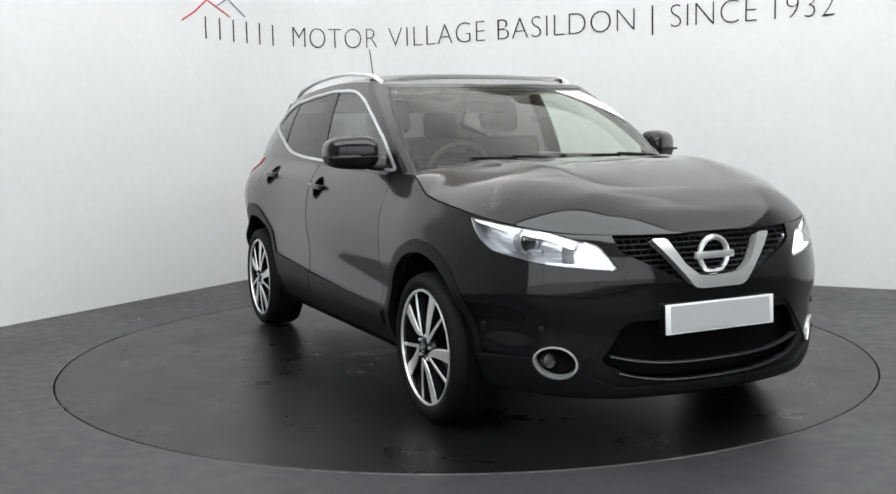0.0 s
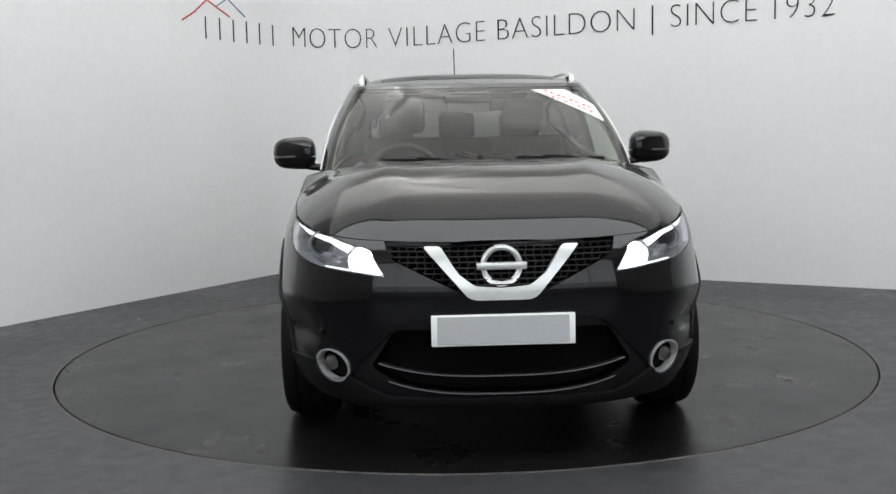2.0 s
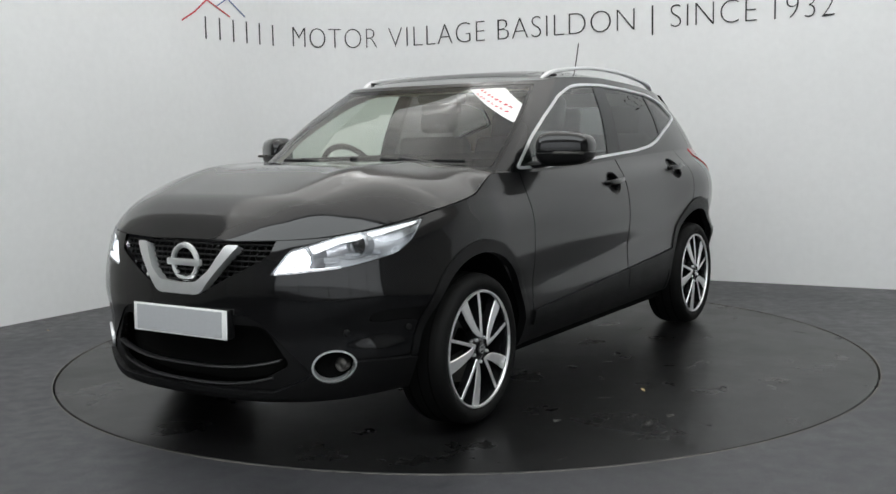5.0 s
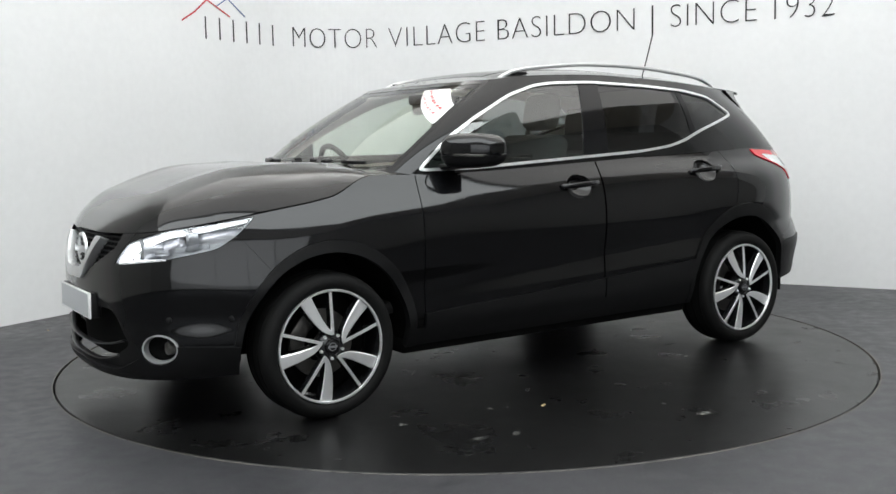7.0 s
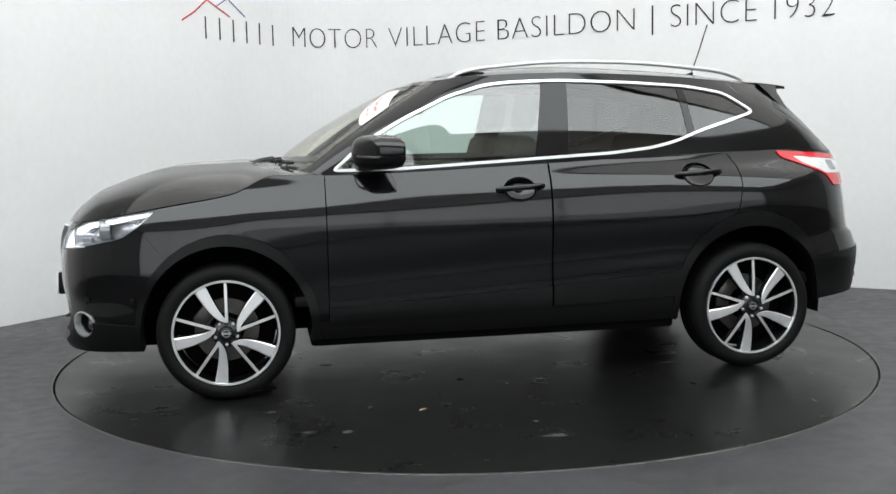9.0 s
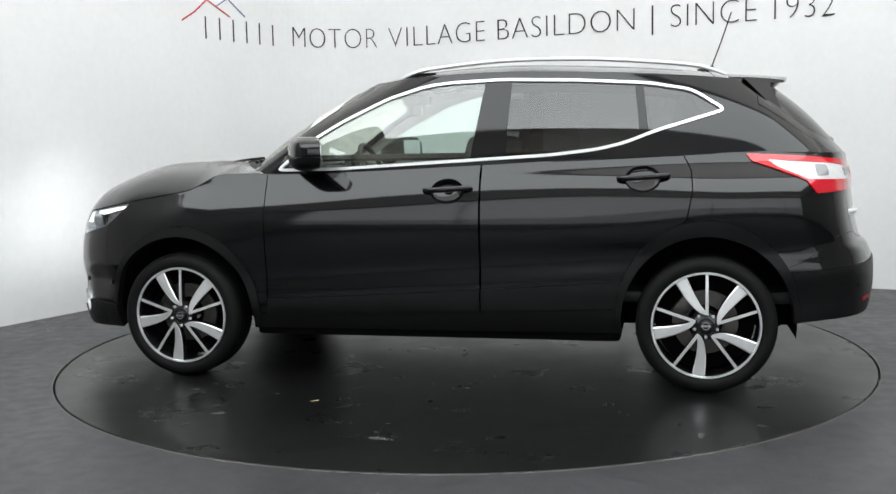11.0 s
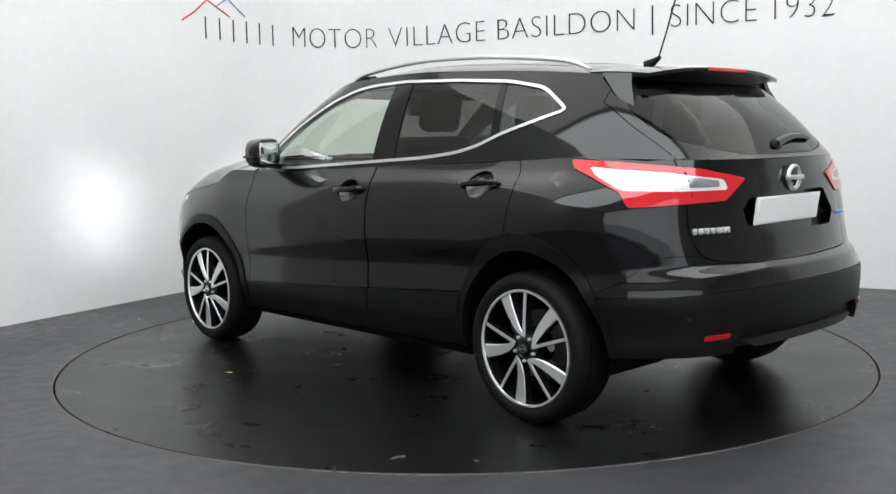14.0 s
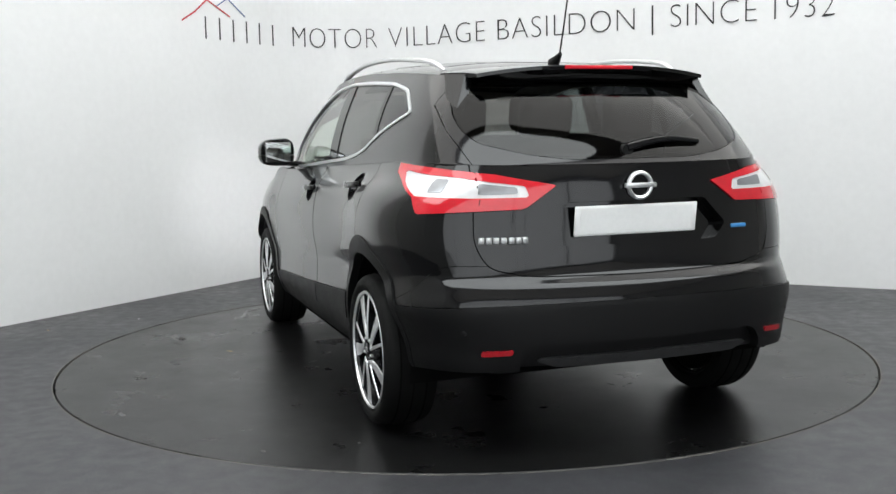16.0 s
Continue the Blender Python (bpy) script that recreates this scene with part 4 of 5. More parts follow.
for i in range(7):
    bm = bmesh.new()
    y = .625 - i * .0255
    x = -1.972 - .055 * min(1, (i + .5) / 5) - .002
    box(bm, x - .004, x + .012, y - .0205, y, .818, .842, .003)
    part("model_badge", bm, SATIN, tailgate, "plain chrome bar")
bm = bmesh.new()
box(bm, -2.034, -2.012, -.492, -.425, .836, .851, .002)
part("blue_badge", bm, BLUE, tailgate, "small blue badge")
# lines in the intake: bars coloured paler than the plastic to carry a highlight
for z, half, mat in ((.338, .455, BLADE), (.270, .42, BLADE)):
    bm = bmesh.new()
    sweep(bm, [(nose_x(y, z) - .012, y, z + .045 * (abs(y) / half) ** 3) for y in np.linspace(-half, half, 31)], .03, .009, n=10)
    part("intake_bar", bm, mat, front_bumper)

# -- lamps --
lamp_in = uz([(2.09, .40, .700), (2.05, .465, .805), (1.93, .62, .858), (1.82, .705, .878), (1.60, .785, .908), (1.695, .79, .82), (1.775, .77, .77), (1.94, .672, .73)], .02)
drl_f = uz([(2.083, .425, .708), (2.047, .487, .795), (1.93, .625, .846), (1.80, .712, .866), (1.64, .780, .896), (1.65, .780, .888), (1.80, .712, .856), (1.93, .632, .832), (2.03, .515, .772), (2.058, .480, .725), (1.95, .655, .744), (1.95, .655, .736)], .004)
for sd, side_word in SIDES:
    lens = panel("headlight", lamp_sheet, LENS, car, sd, 0, .004, "clear headlight with a lit inner lamp")
    hole_f = lambda X, P: np.hypot(X[:, 1] - .548, X[:, 2] - .768) - .066
    body = panel("lamp_housing", lamp_sheet.split(hole_f)[1], LAMPBODY, lens, sd, -.075, 0)
    panel("housing_edge", lamp_sheet.split(lambda X, P: -(lamp_shape(X, P) + .006))[0], LAMPBODY, lens, sd, -.004, .07)
    strip, _ = lamp_sheet.split(drl_f)
    panel("day_strip", strip, DAYLIGHT, lens, sd, -.012, .02, "bright boomerang light strip")
    # outer projector
    for name, (px, py, pz), r, lit in (("projector", (1.86, .672, .812), .040, False), ("main_lamp", (2.000, .505, .757), .052, True)):
        bm = bmesh.new()
        deep = -.10 if lit else -.02
        lathe(bm, [(r * 1.28, deep), (r * 1.28, .022), (r * 1.12, .030), (r * 1.02, .018), (r, deep)], 40, "x", (0, 0, 0), closed=True)
        for v in bm.verts:
            v.co = Vector((px, sd * py, pz)) + v.co
        part(name, bm, LAMPBODY, lens, "bright lamp bezel")
        bm = bmesh.new()
        if lit:
            lathe(bm, [(r * .975, -.094), (r * .975, -.086)], 36, "x", (px, sd * py, pz))
            part("lit_lamp", bm, GLOW, lens, "glowing white lamp")
            # black tube added round the lamp to narrow its beam
            bm = bmesh.new()
            lathe(bm, [(r * .998, -.098), (r * .998, .010), (r * .985, .010), (r * .985, -.098)], 36, "x", (px, sd * py, pz), closed=True)
            part("lamp_tube", bm, DARK, lens)
        else:
            lathe(bm, [(r * .99, -.02)] + [(r * .97 * math.cos(a), .022 * math.sin(a)) for a in np.linspace(0, 1.45, 7)], 36, "x", (px, sd * py, pz))
            part("projector_lens", bm, GLOSS, lens, "dark glass projector lens")
    for k in range(3):
        bm = bmesh.new()
        box(bm, -.03, .03, -.012, .012, -.012, .012, .005, pose(1.955 - .07 * k, sd * (.605 + .045 * k), .758 + .012 * k, 0, 0, sd * -40))
        part("lamp_reflector", bm, LAMPBODY, lens)
    # fog lamp
    ring, hole = fog_sheet.split(lambda X, P: -fog(.905)(X, P))
    fog_ring = panel("fog_lamp", ring, SATIN, car, sd, .008, .03, "oval chrome fog lamp surround")
    panel("fog_backing", hole, DARK, fog_ring, sd, -.03, 0)
    bm = bmesh.new()
    lathe(bm, [(.027, -.03), (.028, 0), (.022, .006), (.012, .008)], 32, "x", (1.965, sd * .640, .363))
    part("fog_bulb", bm, STEEL, fog_ring, "round clear fog lamp")
    # tail lamp: red body with a clear wedge
    clear_f = uz([(-1.585, .80, 1.085), (-1.72, .75, 1.072), (-1.88, .655, 1.058), (-2.0, .45, 1.026), (-2.01, .43, .985), (-1.92, .635, .985), (-1.765, .772, .990), (-1.64, .80, 1.046)], .012)
    clear, red = tail_sheet.split(clear_f)
    clear = clear.split(lambda X, P: np.abs(X[:, 1] - .612) - .003)[1]
    gap_y = lambda X, P: np.abs(X[:, 1] - .612) - .003
    red = red.split(gap_y)[1]
    tail = panel("tail_light", red, REDLENS, car, sd, .006, .03, "red tail light with a clear centre")
    panel("clear_lens", clear, WHITELENS, tail, sd, .004, .012, "clear white reversing lens")
    for c0, c1, c2, c3, mt in (((-1.80, .715, 1.055), (-1.85, .68, 1.052), (-1.85, .68, 1.005), (-1.80, .715, 1.005), LAMPBODY), ((-1.93, .60, 1.038), (-1.985, .47, 1.022), (-1.985, .47, .998), (-1.93, .60, .998), LAMPBODY)):
        bit, _ = clear.split(uz([c0, c1, c2, c3], .006))
        panel("lamp_cell", bit, mt, tail, sd, .006, .01, "bright lamp cell")
    panel("reflector", refl_sheet, REDREFLECTOR, rear_bumper, sd, .012, .02, "red bumper reflector")
    # parking sensors
    for (sx, sy, sz), par in (((1.74, .800, .485), front_bumper), ((1.958, .672, .486), front_bumper), ((-2.0, .70, .50), rear_bumper)):
        u0 = along(sx, sy, sz)[0]
        x0 = float(WALL_X(u0))
        sx, sy, sz = wall(np.array([u0]), np.array([(sz - WALL_BASE(x0)) / (WALL_TOP(x0) - WALL_BASE(x0))]))[0]
        bm = bmesh.new()
        n = Vector((.6 if sx > 0 else -.6, .8 * sd, 0)).to_track_quat("Y", "Z").to_matrix().to_4x4()
        lathe(bm, [(.013, -.01), (.013, .006), (.009, .008)], 20, "y")
        for v in bm.verts:
            v.co = n @ v.co + Vector((sx, sy * sd, sz))
        part("parking_sensor", bm, PLASTIC, par)

# -- mirrors --
for sd, side_word in SIDES:
    mirror = new("door_mirror")
    mirror.parent = car
    mirror["label"] = "glossy black door mirror"

    def shell(z0, z1, mat, name, label=""):
        bm = bmesh.new()
        nu, nv = 28, 14
        rows = []
        for i in range(nv + 1):
            b = -math.pi / 2 + math.pi * i / nv
            row = []
            for j in range(nu):
                a = 2 * math.pi * j / nu
                sg = lambda q, e: math.copysign(abs(q) ** e, q)
                ca, sa, cb, sb = sg(math.cos(a), .55), sg(math.sin(a), .6), sg(math.cos(b), .55), sg(math.sin(b), .75)
                x, y, z = ca * cb * .105, sa * cb * .112, sb * .088
                x = max(x, -.062)
                x *= 1 - .25 * (y / .112 + 1) / 2 * (1 if x > 0 else 0)
                z *= 1 - .16 * (y / .112 + 1) / 2
                zz = min(max(z, z0), z1)
                row.append(bm.verts.new((.585 + x - .05 * (y / .112), sd * (.915 + y), 1.150 + zz)))
            rows.append(row)
        for p, q in zip(rows, rows[1:]):
            for j in range(nu):
                bm.faces.new((p[j], p[(j + 1) % nu], q[(j + 1) % nu], q[j]))
        bmesh.ops.remove_doubles(bm, verts=bm.verts, dist=.0004)
        return part(name, bm, mat, mirror, label, sharp=50)
    shell(-.016, .09, PAINT, "housing")
    shell(-.10, -.019, PLASTIC, "lower_housing", "dark plastic lower shell")
    bm = bmesh.new()
    sweep(bm, spline([(.585, sd * 1.015, 1.128), (.665, sd * .985, 1.131), (.690, sd * .90, 1.133)], 8), .006, .012, n=8)
    part("indicator", bm, STEEL, mirror, "slim clear indicator strip")
    bm = bmesh.new()
    box(bm, -.004, .004, -.088, .088, -.058, .058, .0035, pose(.520, sd * .913, 1.150, 0, 0, sd * 24))
    part("mirror_glass", bm, CHROME, mirror, "mirror glass")
    bm = bmesh.new()
    sweep(bm, [(.64, sd * .76, 1.075), (.635, sd * .82, 1.080), (.62, sd * .89, 1.095)], .10, .035, n=12)
    part("mirror_foot", bm, PLASTIC, mirror)

# -- roof rails, aerial, spoiler, wipers --
for sd, side_word in SIDES:
    bm = bmesh.new()
    sweep(bm, spline([(.215, sd * .575, 1.497), (.10, sd * .587, 1.545), (-.06, sd * .594, 1.567), (-.37, sd * .600, 1.588), (-.77, sd * .593, 1.582), (-1.1, sd * .577, 1.556), (-1.30, sd * .561, 1.530), (-1.42, sd * .548, 1.488)], 8), .032, .020, n=12,
          taper=lambda t: min(1, .45 + 6 * t, .45 + 6 * (1 - t)))
    rail = part("roof_rail", bm, ALLOY, car, "satin aluminium roof rail")
    for a, b, h0 in ((.14, .0, 1.505),):
        bm = bmesh.new()
        box(bm, b, a, sd * .57 - .012, sd * .57 + .012, h0, h0 + .038, .01)
        part("rail_foot", bm, PLASTIC, rail)
bm = bmesh.new()
sweep(bm, [(-1.31, 0, 1.528), (-1.35, 0, 1.545), (-1.385, 0, 1.565)], .05, .05, n=12, taper=lambda t: 1 - .7 * t)
aerial = part("aerial", bm, PLASTIC, car, "thin black roof aerial")
bm = bmesh.new()
sweep(bm, [(-1.375, 0, 1.56), (-1.42, 0, 1.68), (-1.475, 0, 1.845)], .007, .007, n=8)
part("aerial_rod", bm, PLASTIC, aerial)

bm = bmesh.new()
NX, NY = 14, 40
sp = [[], []]
for side_i in (0, 1):
    for i in range(NX + 1):
        row = []
        for j in range(NY + 1):
            k = abs(2 * j / NY - 1)
            f = i / NX
            y = (2 * j / NY - 1) * (.572 - .062 * f)
            x = -1.435 + (-.300 + .045 * k ** 3) * f
            z0 = float(roof(np.array(-1.435), np.array(y))[2]) + .004
            z = z0 + (1.490 - .034 * k ** 2.5 - z0) * f ** 1.2
            row.append(bm.verts.new((x, y, z - (.014 + .02 * (1 - f) + .055 * (1 - k ** 4) * math.sin(math.pi * min(1, f ** 1.6)) if side_i else 0))))
        sp[side_i].append(row)
for side_i in (0, 1):
    for a, b in zip(sp[side_i], sp[side_i][1:]):
        for j in range(NY):
            bm.faces.new((a[j], a[j + 1], b[j + 1], b[j]))
t, b = sp
edge_of = lambda rows: rows[0] + [r[-1] for r in rows[1:]] + rows[-1][-2::-1] + [r[0] for r in rows[-2:0:-1]]
ra, rb = edge_of(t), edge_of(b)
for i in range(len(ra)):
    j = (i + 1) % len(ra)
    bm.faces.new((ra[i], ra[j], rb[j], rb[i]))
spoiler = part("roof_spoiler", bm, PAINT, car, "glossy black roof spoiler", sharp=50)
for sd, side_word in SIDES:
    bm = bmesh.new()
    prof = [(-1.50, 1.468, .572), (-1.62, 1.460, .530), (-1.628, 1.42, .542), (-1.672, 1.325, .584), (-1.662, 1.298, .602), (-1.585, 1.38, .600)]
    outer = [bm.verts.new((x, sd * (y + .004), z)) for x, z, y in prof]
    inner = [bm.verts.new((x, sd * (y - .03), z)) for x, z, y in prof]
    bm.faces.new(outer)
    bm.faces.new(inner[::-1])
    for i in range(len(prof)):
        j = (i + 1) % len(prof)
        bm.faces.new((outer[i], outer[j], inner[j], inner[i]))
    part("spoiler_fin", bm, PAINT, spoiler)
bm = bmesh.new()
sweep(bm, [(-1.736, y, 1.481) for y in np.linspace(-.15, .15, 9)], .014, .016, n=8)
part("brake_light", bm, REDLENS, spoiler, "slim red high brake light")


def cabin_x(y, z):
    """Where the windscreen lies at a place across and up."""
    X = _screen_pts
    return float(X[np.argmin((X[:, 1] - abs(y)) ** 2 + (X[:, 2] - z) ** 2), 0])


_screen_pts = screen.F(screen.P[:, 0], screen.P[:, 1])
for y0, y1, z1 in ((-.60, .02, 1.108), (.00, .60, 1.112)):
    bm = bmesh.new()
    ys = np.linspace(y0, y1, 14)
    zs = np.interp(ys, [y0, y1], [1.112, 1.098] if y0 < -.1 else [1.112, 1.098])
    sweep(bm, [(cabin_x(y, z) + .022, y, z + .006) for y, z in zip(ys, zs)], .018, .016, n=8)
    w = part("wiper", bm, PLASTIC, car, "black windscreen wiper")
    bm = bmesh.new()
    yb = y1 - .02 if y0 < -.1 else y1
    ym = (y0 + y1) / 2
    sweep(bm, spline([(1.185, yb - .03, 1.085), (1.15, (yb + ym) / 2, 1.11), (cabin_x(ym, 1.105) + .03, ym, 1.122)], 8), .022, .014, n=8)
    part("wiper_arm", bm, PLASTIC, w)
bm = bmesh.new()
sweep(bm, [(-1.972 + .03 * t, .015 - .34 * t, 1.158 + .032 * math.sin(math.pi * t * .8)) for t in np.linspace(0, 1, 10)], .05, .038, n=10, taper=lambda t: 1 - .5 * t)
rw = part("rear_wiper", bm, GLOSS, car, "black rear wiper")
bm = bmesh.new()
lathe(bm, [(.022, -.02), (.022, .010), (.014, .018)], 20, "x", (-1.970, .012, 1.152))
part("wiper_pivot", bm, PLASTIC, rw)

# -- sticker across the windscreen's top corner --
stick_f = yz([(.26, 1.482), (.46, 1.478), (.55, 1.425), (.645, 1.365), (.672, 1.275)], .004)
stick, _ = screen.split(stick_f)
paper = panel("windscreen_sticker", stick, STICKER, car, 1, .002, 0, "white paper strip across the top corner")
for k, (c, w, h) in enumerate(((.010, .20, .009), (-.012, .16, .008))):
    a = Vector((.38, 1.440 + c)), Vector((.625, 1.335 + c))
    for j in range(8):
        p, q = a[0].lerp(a[1], j / 8), a[0].lerp(a[1], (j + .72) / 8)
        nrm = Vector((q.y - p.y, p.x - q.x)).normalized() * h * .5
        bar, _ = screen.split(yz([(p + nrm)[:], (q + nrm)[:], (q - nrm)[:], (p - nrm)[:]], .001))
        panel("print_bar", bar, RED, paper, 1, .004, 0)

# -- under and inside --
bm = bmesh.new()
box(bm, -.93, .93, -.80, .80, .22, .30, .02)
box(bm, -1.72, 1.85, -.48, .48, .25, .40, .03)
box(bm, -1.93, -1.6, -.5, .5, .36, .5, .03)
box(bm, 1.6, 2.0, -.55, .55, .22, .6, .03)
part("underbody", bm, DARK, car, "dark underbody")
for x in ARCH.values():
    for sd, side_word in SIDES:
        bm = bmesh.new()
        n = 28
        ring = [(x + .405 * math.cos(a), .325 + (.418 if x > 0 else .425) * math.sin(a)) for a in np.linspace(-.15, math.pi + .15, n)]
        reach = half_width(wall, WALL_LEN, .3, .7, 2.3) if x > 0 else half_width(wall, WALL_LEN, .3, -2.3, -.7)
        o = [bm.verts.new((px, sd * min(.846, float(reach(px)) - .035), pz)) for px, pz in ring]
        i = [bm.verts.new((px, sd * .48, pz)) for px, pz in ring]
        for k in range(n - 1):
            bm.faces.new((o[k], o[k + 1], i[k + 1], i[k]))
        bm.faces.new(i)
        part("wheel_liner", bm, DARK, car)
bm = bmesh.new()
box(bm, -1.75, 1.0, -.72, .72, .40, .46, .02)
part("cabin_floor", bm, DASH, car)
bm = bmesh.new()
sweep(bm, [(.90, y, .985 - .02 * (y / .7) ** 2) for y in np.linspace(-.70, .70, 15)], .38, .17, n=16)
dash = part("dashboard", bm, DASH, car, "dark dashboard")
bm = bmesh.new()
sweep(bm, [(.74, -.36 + .17 * math.cos(a), 1.06 + .0) for a in (0, 3.14)], .05, .05, n=8)
part("steering_column", bm, DASH, car)
bm = bmesh.new()
prev = []
for i in range(36):
    a = 2 * math.pi * i / 36
    c = Vector((.62 + .07 * math.sin(a), -.36 + .178 * math.cos(a), 1.02 + .160 * math.sin(a)))
    out = Vector((.0, math.cos(a), math.sin(a)))
    prev.append([bm.verts.new(c + out * .016 * math.cos(b) + Vector((.016 * math.sin(b), 0, 0))) for b in np.linspace(0, 2 * math.pi, 9)[:-1]])
for i in range(36):
    a, b = prev[i], prev[(i + 1) % 36]
    for j in range(8):
        bm.faces.new((a[j], a[(j + 1) % 8], b[(j + 1) % 8], b[j]))
steer = part("steering_wheel", bm, DASH, car, "dark steering wheel")
bm = bmesh.new()
box(bm, -.02, .03, -.16, .16, -.03, .03, .012, pose(.63, -.36, 1.01, 0, -24, 0))
part("wheel_spokes", bm, DASH, steer)


def seat(x, y, wide, name="front_seat"):
    s = new(name)
    s.parent = car
    bm = bmesh.new()
    box(bm, x - .24, x + .28, y - wide, y + wide, .55, .70, .05, seg=3)
    part("seat_cushion", bm, FABRIC, s)
    bm = bmesh.new()
    box(bm, -.065, .065, -wide, wide, 0, .60, .05, pose(x - .24, y, .64, 0, -16, 0), 3)
    part("backrest", bm, FABRIC, s)
    for hy in ([0] if wide < .4 else [-.42, 0, .42]):
        bm = bmesh.new()
        box(bm, -.05, .05, -.125, .125, 0, .20, .045, pose(x - .425, y + hy, 1.245 if wide < .4 else 1.20, 0, -12, 0), 3)
        part("headrest", bm, FABRIC, s)
    return s


seat(.18, .36, .24)
seat(.18, -.36, .24)
seat(-.78, 0, .64, "rear_seat")
bm = bmesh.new()
box(bm, .20, .30, -.13, .13, 1.40, 1.455, .012)
box(bm, .24, .28, -.12, .12, 1.345, 1.41, .012)
part("rear_view_mirror", bm, DASH, car, "dark mirror and sensor pod")
panel("headliner", roof_all, CREAM, car, 0, -.05, 0, "pale cloth headliner")


# ---- turntable deck and what lies on it ----
deck = new("turntable")
tagged(deck, "round dark turntable deck set flush in the floor", "turntable")
bm = bmesh.new()
lathe(bm, [(2.226, -.055), (2.226, -.003), (2.223, 0)], 160, "z")
part("deck", bm, DISC, deck, smooth=False)
rnd = random.Random(4)


def scuff(x, y, long, wide, turn, mat, name, label):
    """A thin ragged patch lying on the deck."""
    bm = bmesh.new()
    n = 18
    ring = []
    for i in range(n):
        a = 2 * math.pi * i / n
        k = .55 + .6 * rnd.random()
        p = Vector((math.cos(a) * long * k, math.sin(a) * wide * k, 0))
        p.rotate(Euler((0, 0, radians(turn))))
        ring.append(bm.verts.new((x + p.x, y + p.y, .0012)))
    top = bm.faces.new(ring)
    low = bmesh.ops.extrude_face_region(bm, geom=[top])["geom"]
    for v in low:
        if isinstance(v, bmesh.types.BMVert):
            v.co.z += .0012
    return part(name, bm, mat, deck, label, smooth=False)


for x, y, long, wide, turn in ((1.13, 1.18, .05, .022, 20), (1.06, 1.17, .03, .015, 80), (.97, 1.52, .05, .016, 10), (.81, 1.56, .03, .012, 40), (.60, 1.21, .035, .014, 0), (.68, 1.19, .02, .012, 60), (-1.29, 1.58, .035, .012, 100),
                                (.24, 1.61, .04, .014, 30), (.0, 1.60, .025, .01, 10), (-.01, 1.82, .05, .02, 20), (1.16, 1.74, .05, .018, 60), (-.94, .69, .05, .02, 0), (-.915, .34, .04, .02, 50), (-.94, -1.77, .02, .01, 0),
                                (.08, -.78, .012, .01, 0), (.74, -1.60, .016, .008, 30), (-.53, -.77, .05, .02, 20), (1.56, 1.42, .025, .01, 0), (2.06, .22, .02, .008, 0), (-1.54, 1.41, .012, .01, 0)):
    scuff(x, y, long * 1.7, wide * 1.9, turn, MARK, "scuff_mark", "smooth ragged scuff")
scuff(.450, 1.290, .024, .009, 35, LEAF, "leaf_scrap", "scrap of dry leaf")



def scrap(x, y, size, mat, label):
    """A small crumpled scrap lying on the floor."""
    bm = bmesh.new()
    ring = [bm.verts.new((x + size * (.6 + .5 * rnd.random()) * math.cos(a), y + size * (.6 + .5 * rnd.random()) * math.sin(a), .001)) for a in np.linspace(0, 2 * math.pi, 8)[:-1]]
    tip = bm.verts.new((x, y, size * .5))
    for i in range(len(ring)):
        bm.faces.new((ring[i], ring[(i + 1) % len(ring)], tip))
    bm.faces.new(ring[::-1])
    tagged(part("floor_scrap", bm, mat, smooth=False), label, "litter", "floor scraps")


scrap(-2.27, 1.12, .010, STICKER, "tiny white paper scrap on the dark floor")
scrap(-2.9, .20, .014, RED, "tiny red scrap on the dark floor")
scrap(-2.75, .74, .012, LEAF, "tiny brown leaf scrap on the dark floor")


# ---- writing on the studio wall ----
def bent(name, me, s0, z0, mat, label, off=.004):
    """Lay a flat shape (x along, y up, z out) on the curved wall."""
    for v in me.vertices:
        v.co = on_wall(s0 + v.co.x, z0 + v.co.y, off + v.co.z)
    me.materials.clear()
    me.materials.append(mat)
    ob = new(name, me)
    return tagged(ob, label, "wall lettering", "wall letters", "")


def word(text, s0, s1, z0=2.086, cap=.185):
    cu = bpy.data.curves.new("lettering", "FONT")
    cu.body = text
    cu.size = 1
    cu.extrude = .01
    cu.offset = -.028
    cu.space_character = 1.05
    cu.resolution_u = 6
    tmp = bpy.data.objects.new("lettering", cu)
    scene.collection.objects.link(tmp)
    me = bpy.data.meshes.new_from_object(tmp.evaluated_get(bpy.context.evaluated_depsgraph_get()))
    bpy.data.objects.remove(tmp)
    bm = bmesh.new()
    bm.from_mesh(me)
    xs, ys = [v.co.x for v in bm.verts], [v.co.y for v in bm.verts]
    lo, hi, top = min(xs), max(xs), max(ys)
    for v in bm.verts:
        v.co.x = (v.co.x - lo) / (hi - lo) * (s1 - s0)
        v.co.y = v.co.y / top * cap
        v.co.z = v.co.z * .3
    bmesh.ops.subdivide_edges(bm, edges=[e for e in bm.edges if e.calc_length() > .08], cuts=2)
    bm.to_mesh(me)
    bm.free()
    return bent("wall_lettering", me, s0, z0, INK, "thin black capital letters reading " + text)


word("MOTOR", 9.705, 10.545)
word("VILLAGE", 10.655, 11.655)
word("BASILDON", 11.785, 13.060)
word("SINCE", 13.365, 14.060)
word("1932", 14.195, 14.640)


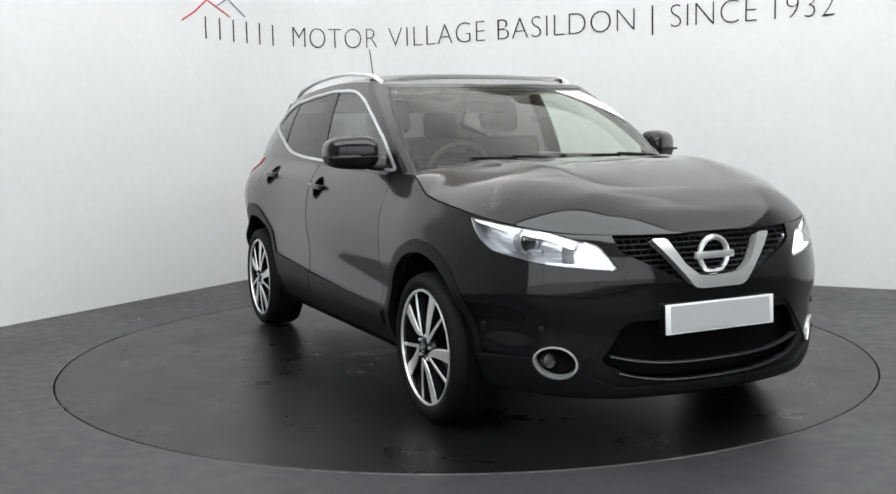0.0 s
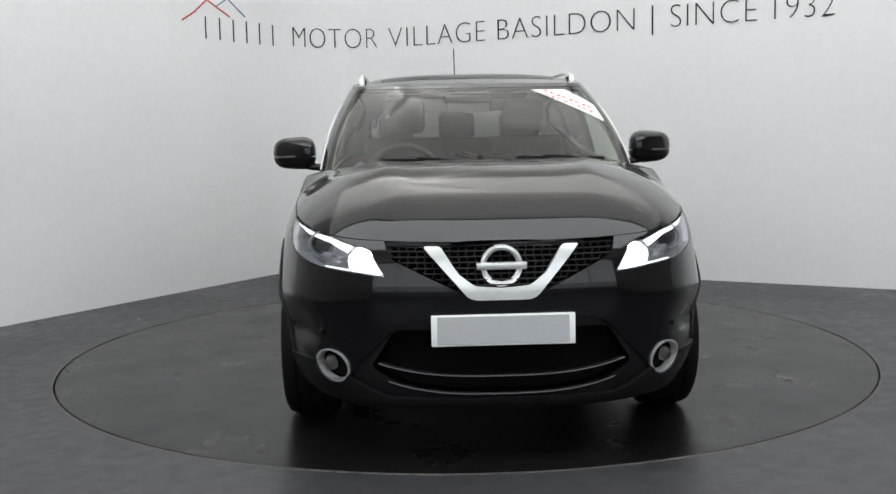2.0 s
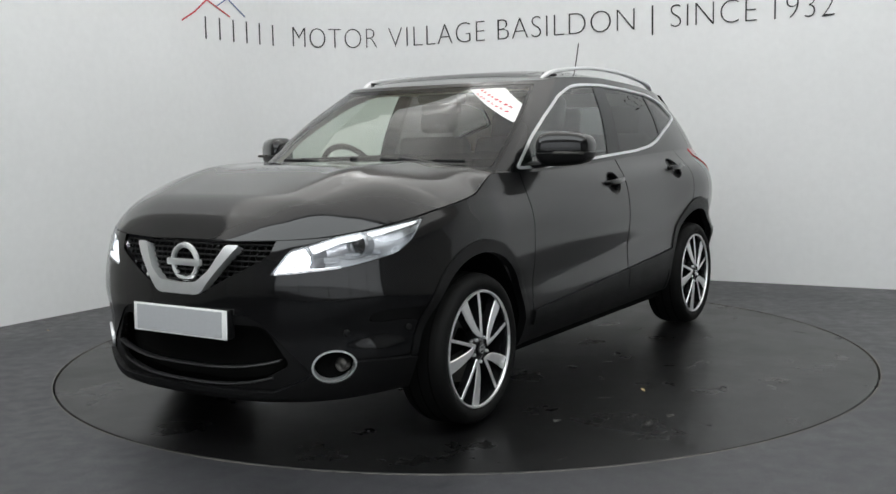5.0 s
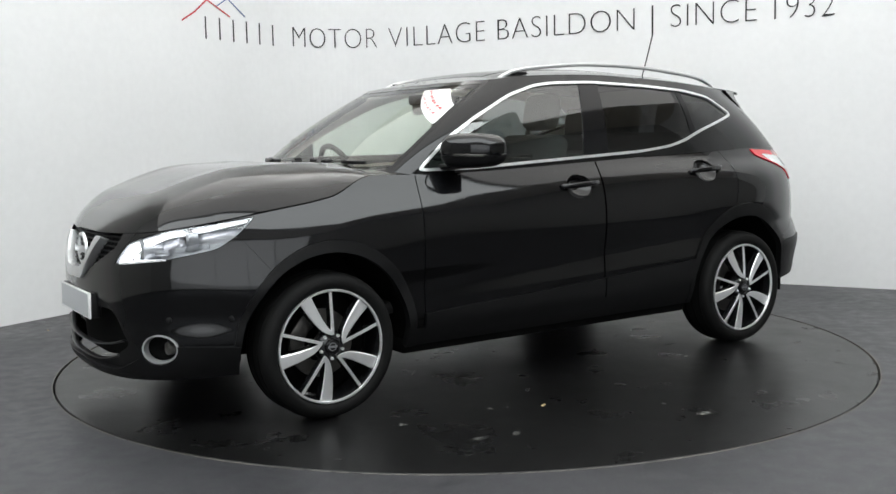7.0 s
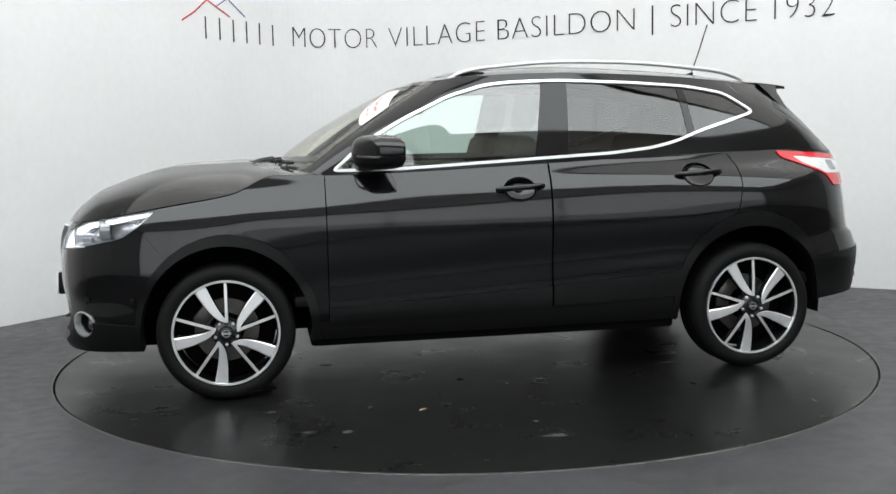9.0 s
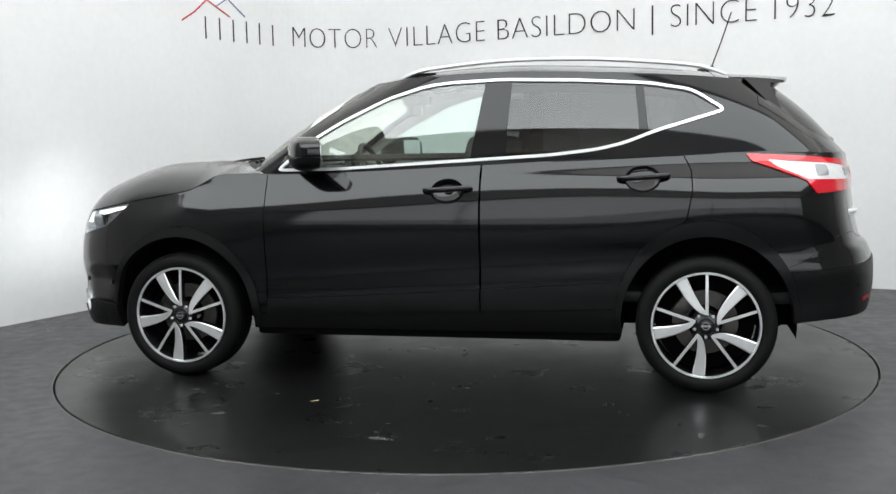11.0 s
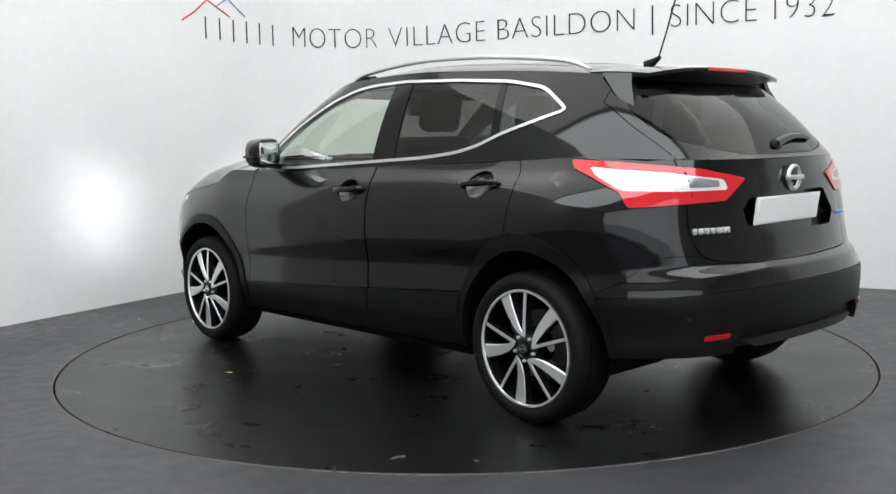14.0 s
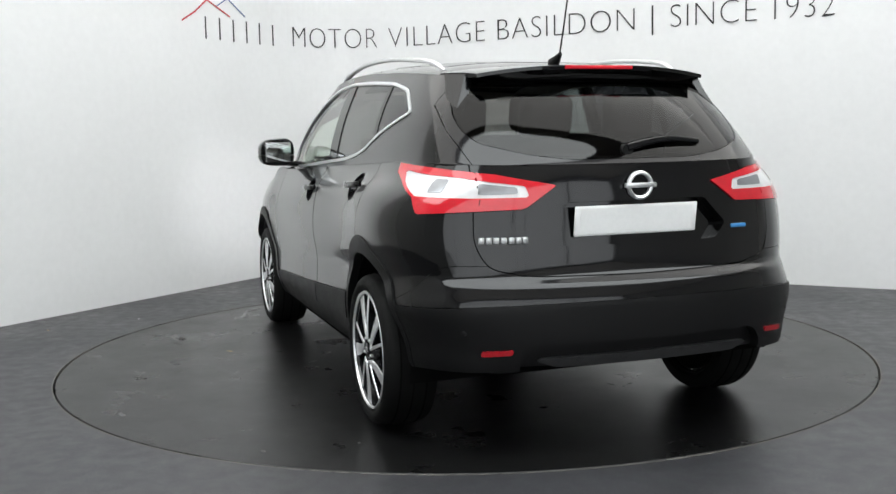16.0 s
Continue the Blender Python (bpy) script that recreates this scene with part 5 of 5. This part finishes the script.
def strokes(name, lines, width, mat, label):
    """Thin flat strokes on the wall, from lists of (length along, height)."""
    bm = bmesh.new()
    for line in lines:
        pts = []
        for a, b in zip(line, line[1:]):
            n = max(1, int(math.hypot(b[0] - a[0], b[1] - a[1]) / .04))
            pts += [(a[0] + (b[0] - a[0]) * i / n, a[1] + (b[1] - a[1]) * i / n) for i in range(n)]
        pts.append(line[-1])
        rows = []
        for i, p in enumerate(pts):
            a, b = pts[max(i - 1, 0)], pts[min(i + 1, len(pts) - 1)]
            d = Vector((b[0] - a[0], b[1] - a[1])).normalized()
            o = Vector((-d.y, d.x)) * width / 2
            rows.append([bm.verts.new(on_wall(p[0] + k * o.x, p[1] + k * o.y, f)) for k, f in ((1, .002), (1, .006), (-1, .006), (-1, .002))])
        for a, b in zip(rows, rows[1:]):
            for j in range(4):
                bm.faces.new((a[j], a[(j + 1) % 4], b[(j + 1) % 4], b[j]))
        bm.faces.new(rows[0])
        bm.faces.new(rows[-1][::-1])
    return tagged(part(name, bm, mat, smooth=False), label, "wall lettering", "wall letters")


strokes("wall_lettering", [[(13.215, 2.036), (13.215, 2.280)]], .014, INK, "thin upright black rule between the words")
# the firm's name: plain upright bars of its size
for i in range(6):
    s = 8.60 + i * .168
    strokes("name_bar", [[(s + .03, 2.086), (s + .03, 2.271)]], .012, INK, "plain thin black bar in a row on the wall")
strokes("wall_emblem", [[(8.363, 2.215), (8.50, 2.29), (8.655, 2.408), (8.93, 2.292)]], .011, RED, "thin red peak outline above the lettering")
strokes("wall_emblem", [[(8.765, 2.365), (8.905, 2.445), (9.12, 2.310)]], .009, BLUEINK, "thin blue peak outline above the lettering")


# ---- what moves ----
def motions():
    """The deck turns once round in about half a minute and carries the car."""
    turn = [(0.0, -63.75), (0.5, -69.42), (1.0, -75.40), (1.5, -81.20), (2.0, -87.20), (2.5, -93.00), (3.0, -99.00), (3.5, -104.75), (4.0, -110.75), (4.5, -116.45), (5.0, -122.3), (5.5, -128.15), (6.0, -134.0), (6.5, -139.85),
            (7.0, -145.72), (7.5, -151.40), (8.0, -157.22), (8.5, -162.85), (9.0, -168.74), (9.5, -174.5), (10.0, -180.2), (10.5, -185.95), (11.0, -191.65), (11.5, -197.40), (12.0, -203.25), (12.5, -208.90), (13.0, -214.80), (13.5, -220.45),
            (14.0, -226.40), (14.5, -232.10), (15.0, -238.10), (15.5, -243.88), (16.0, -249.82)]
    walk(car, [(t, pose(0, 0, 0, 0, 0, a) @ pose(-.012, .040, 0)) for t, a in turn])
    walk(deck, [(t, pose(0, 0, 0, 0, 0, a)) for t, a in turn])


motions()
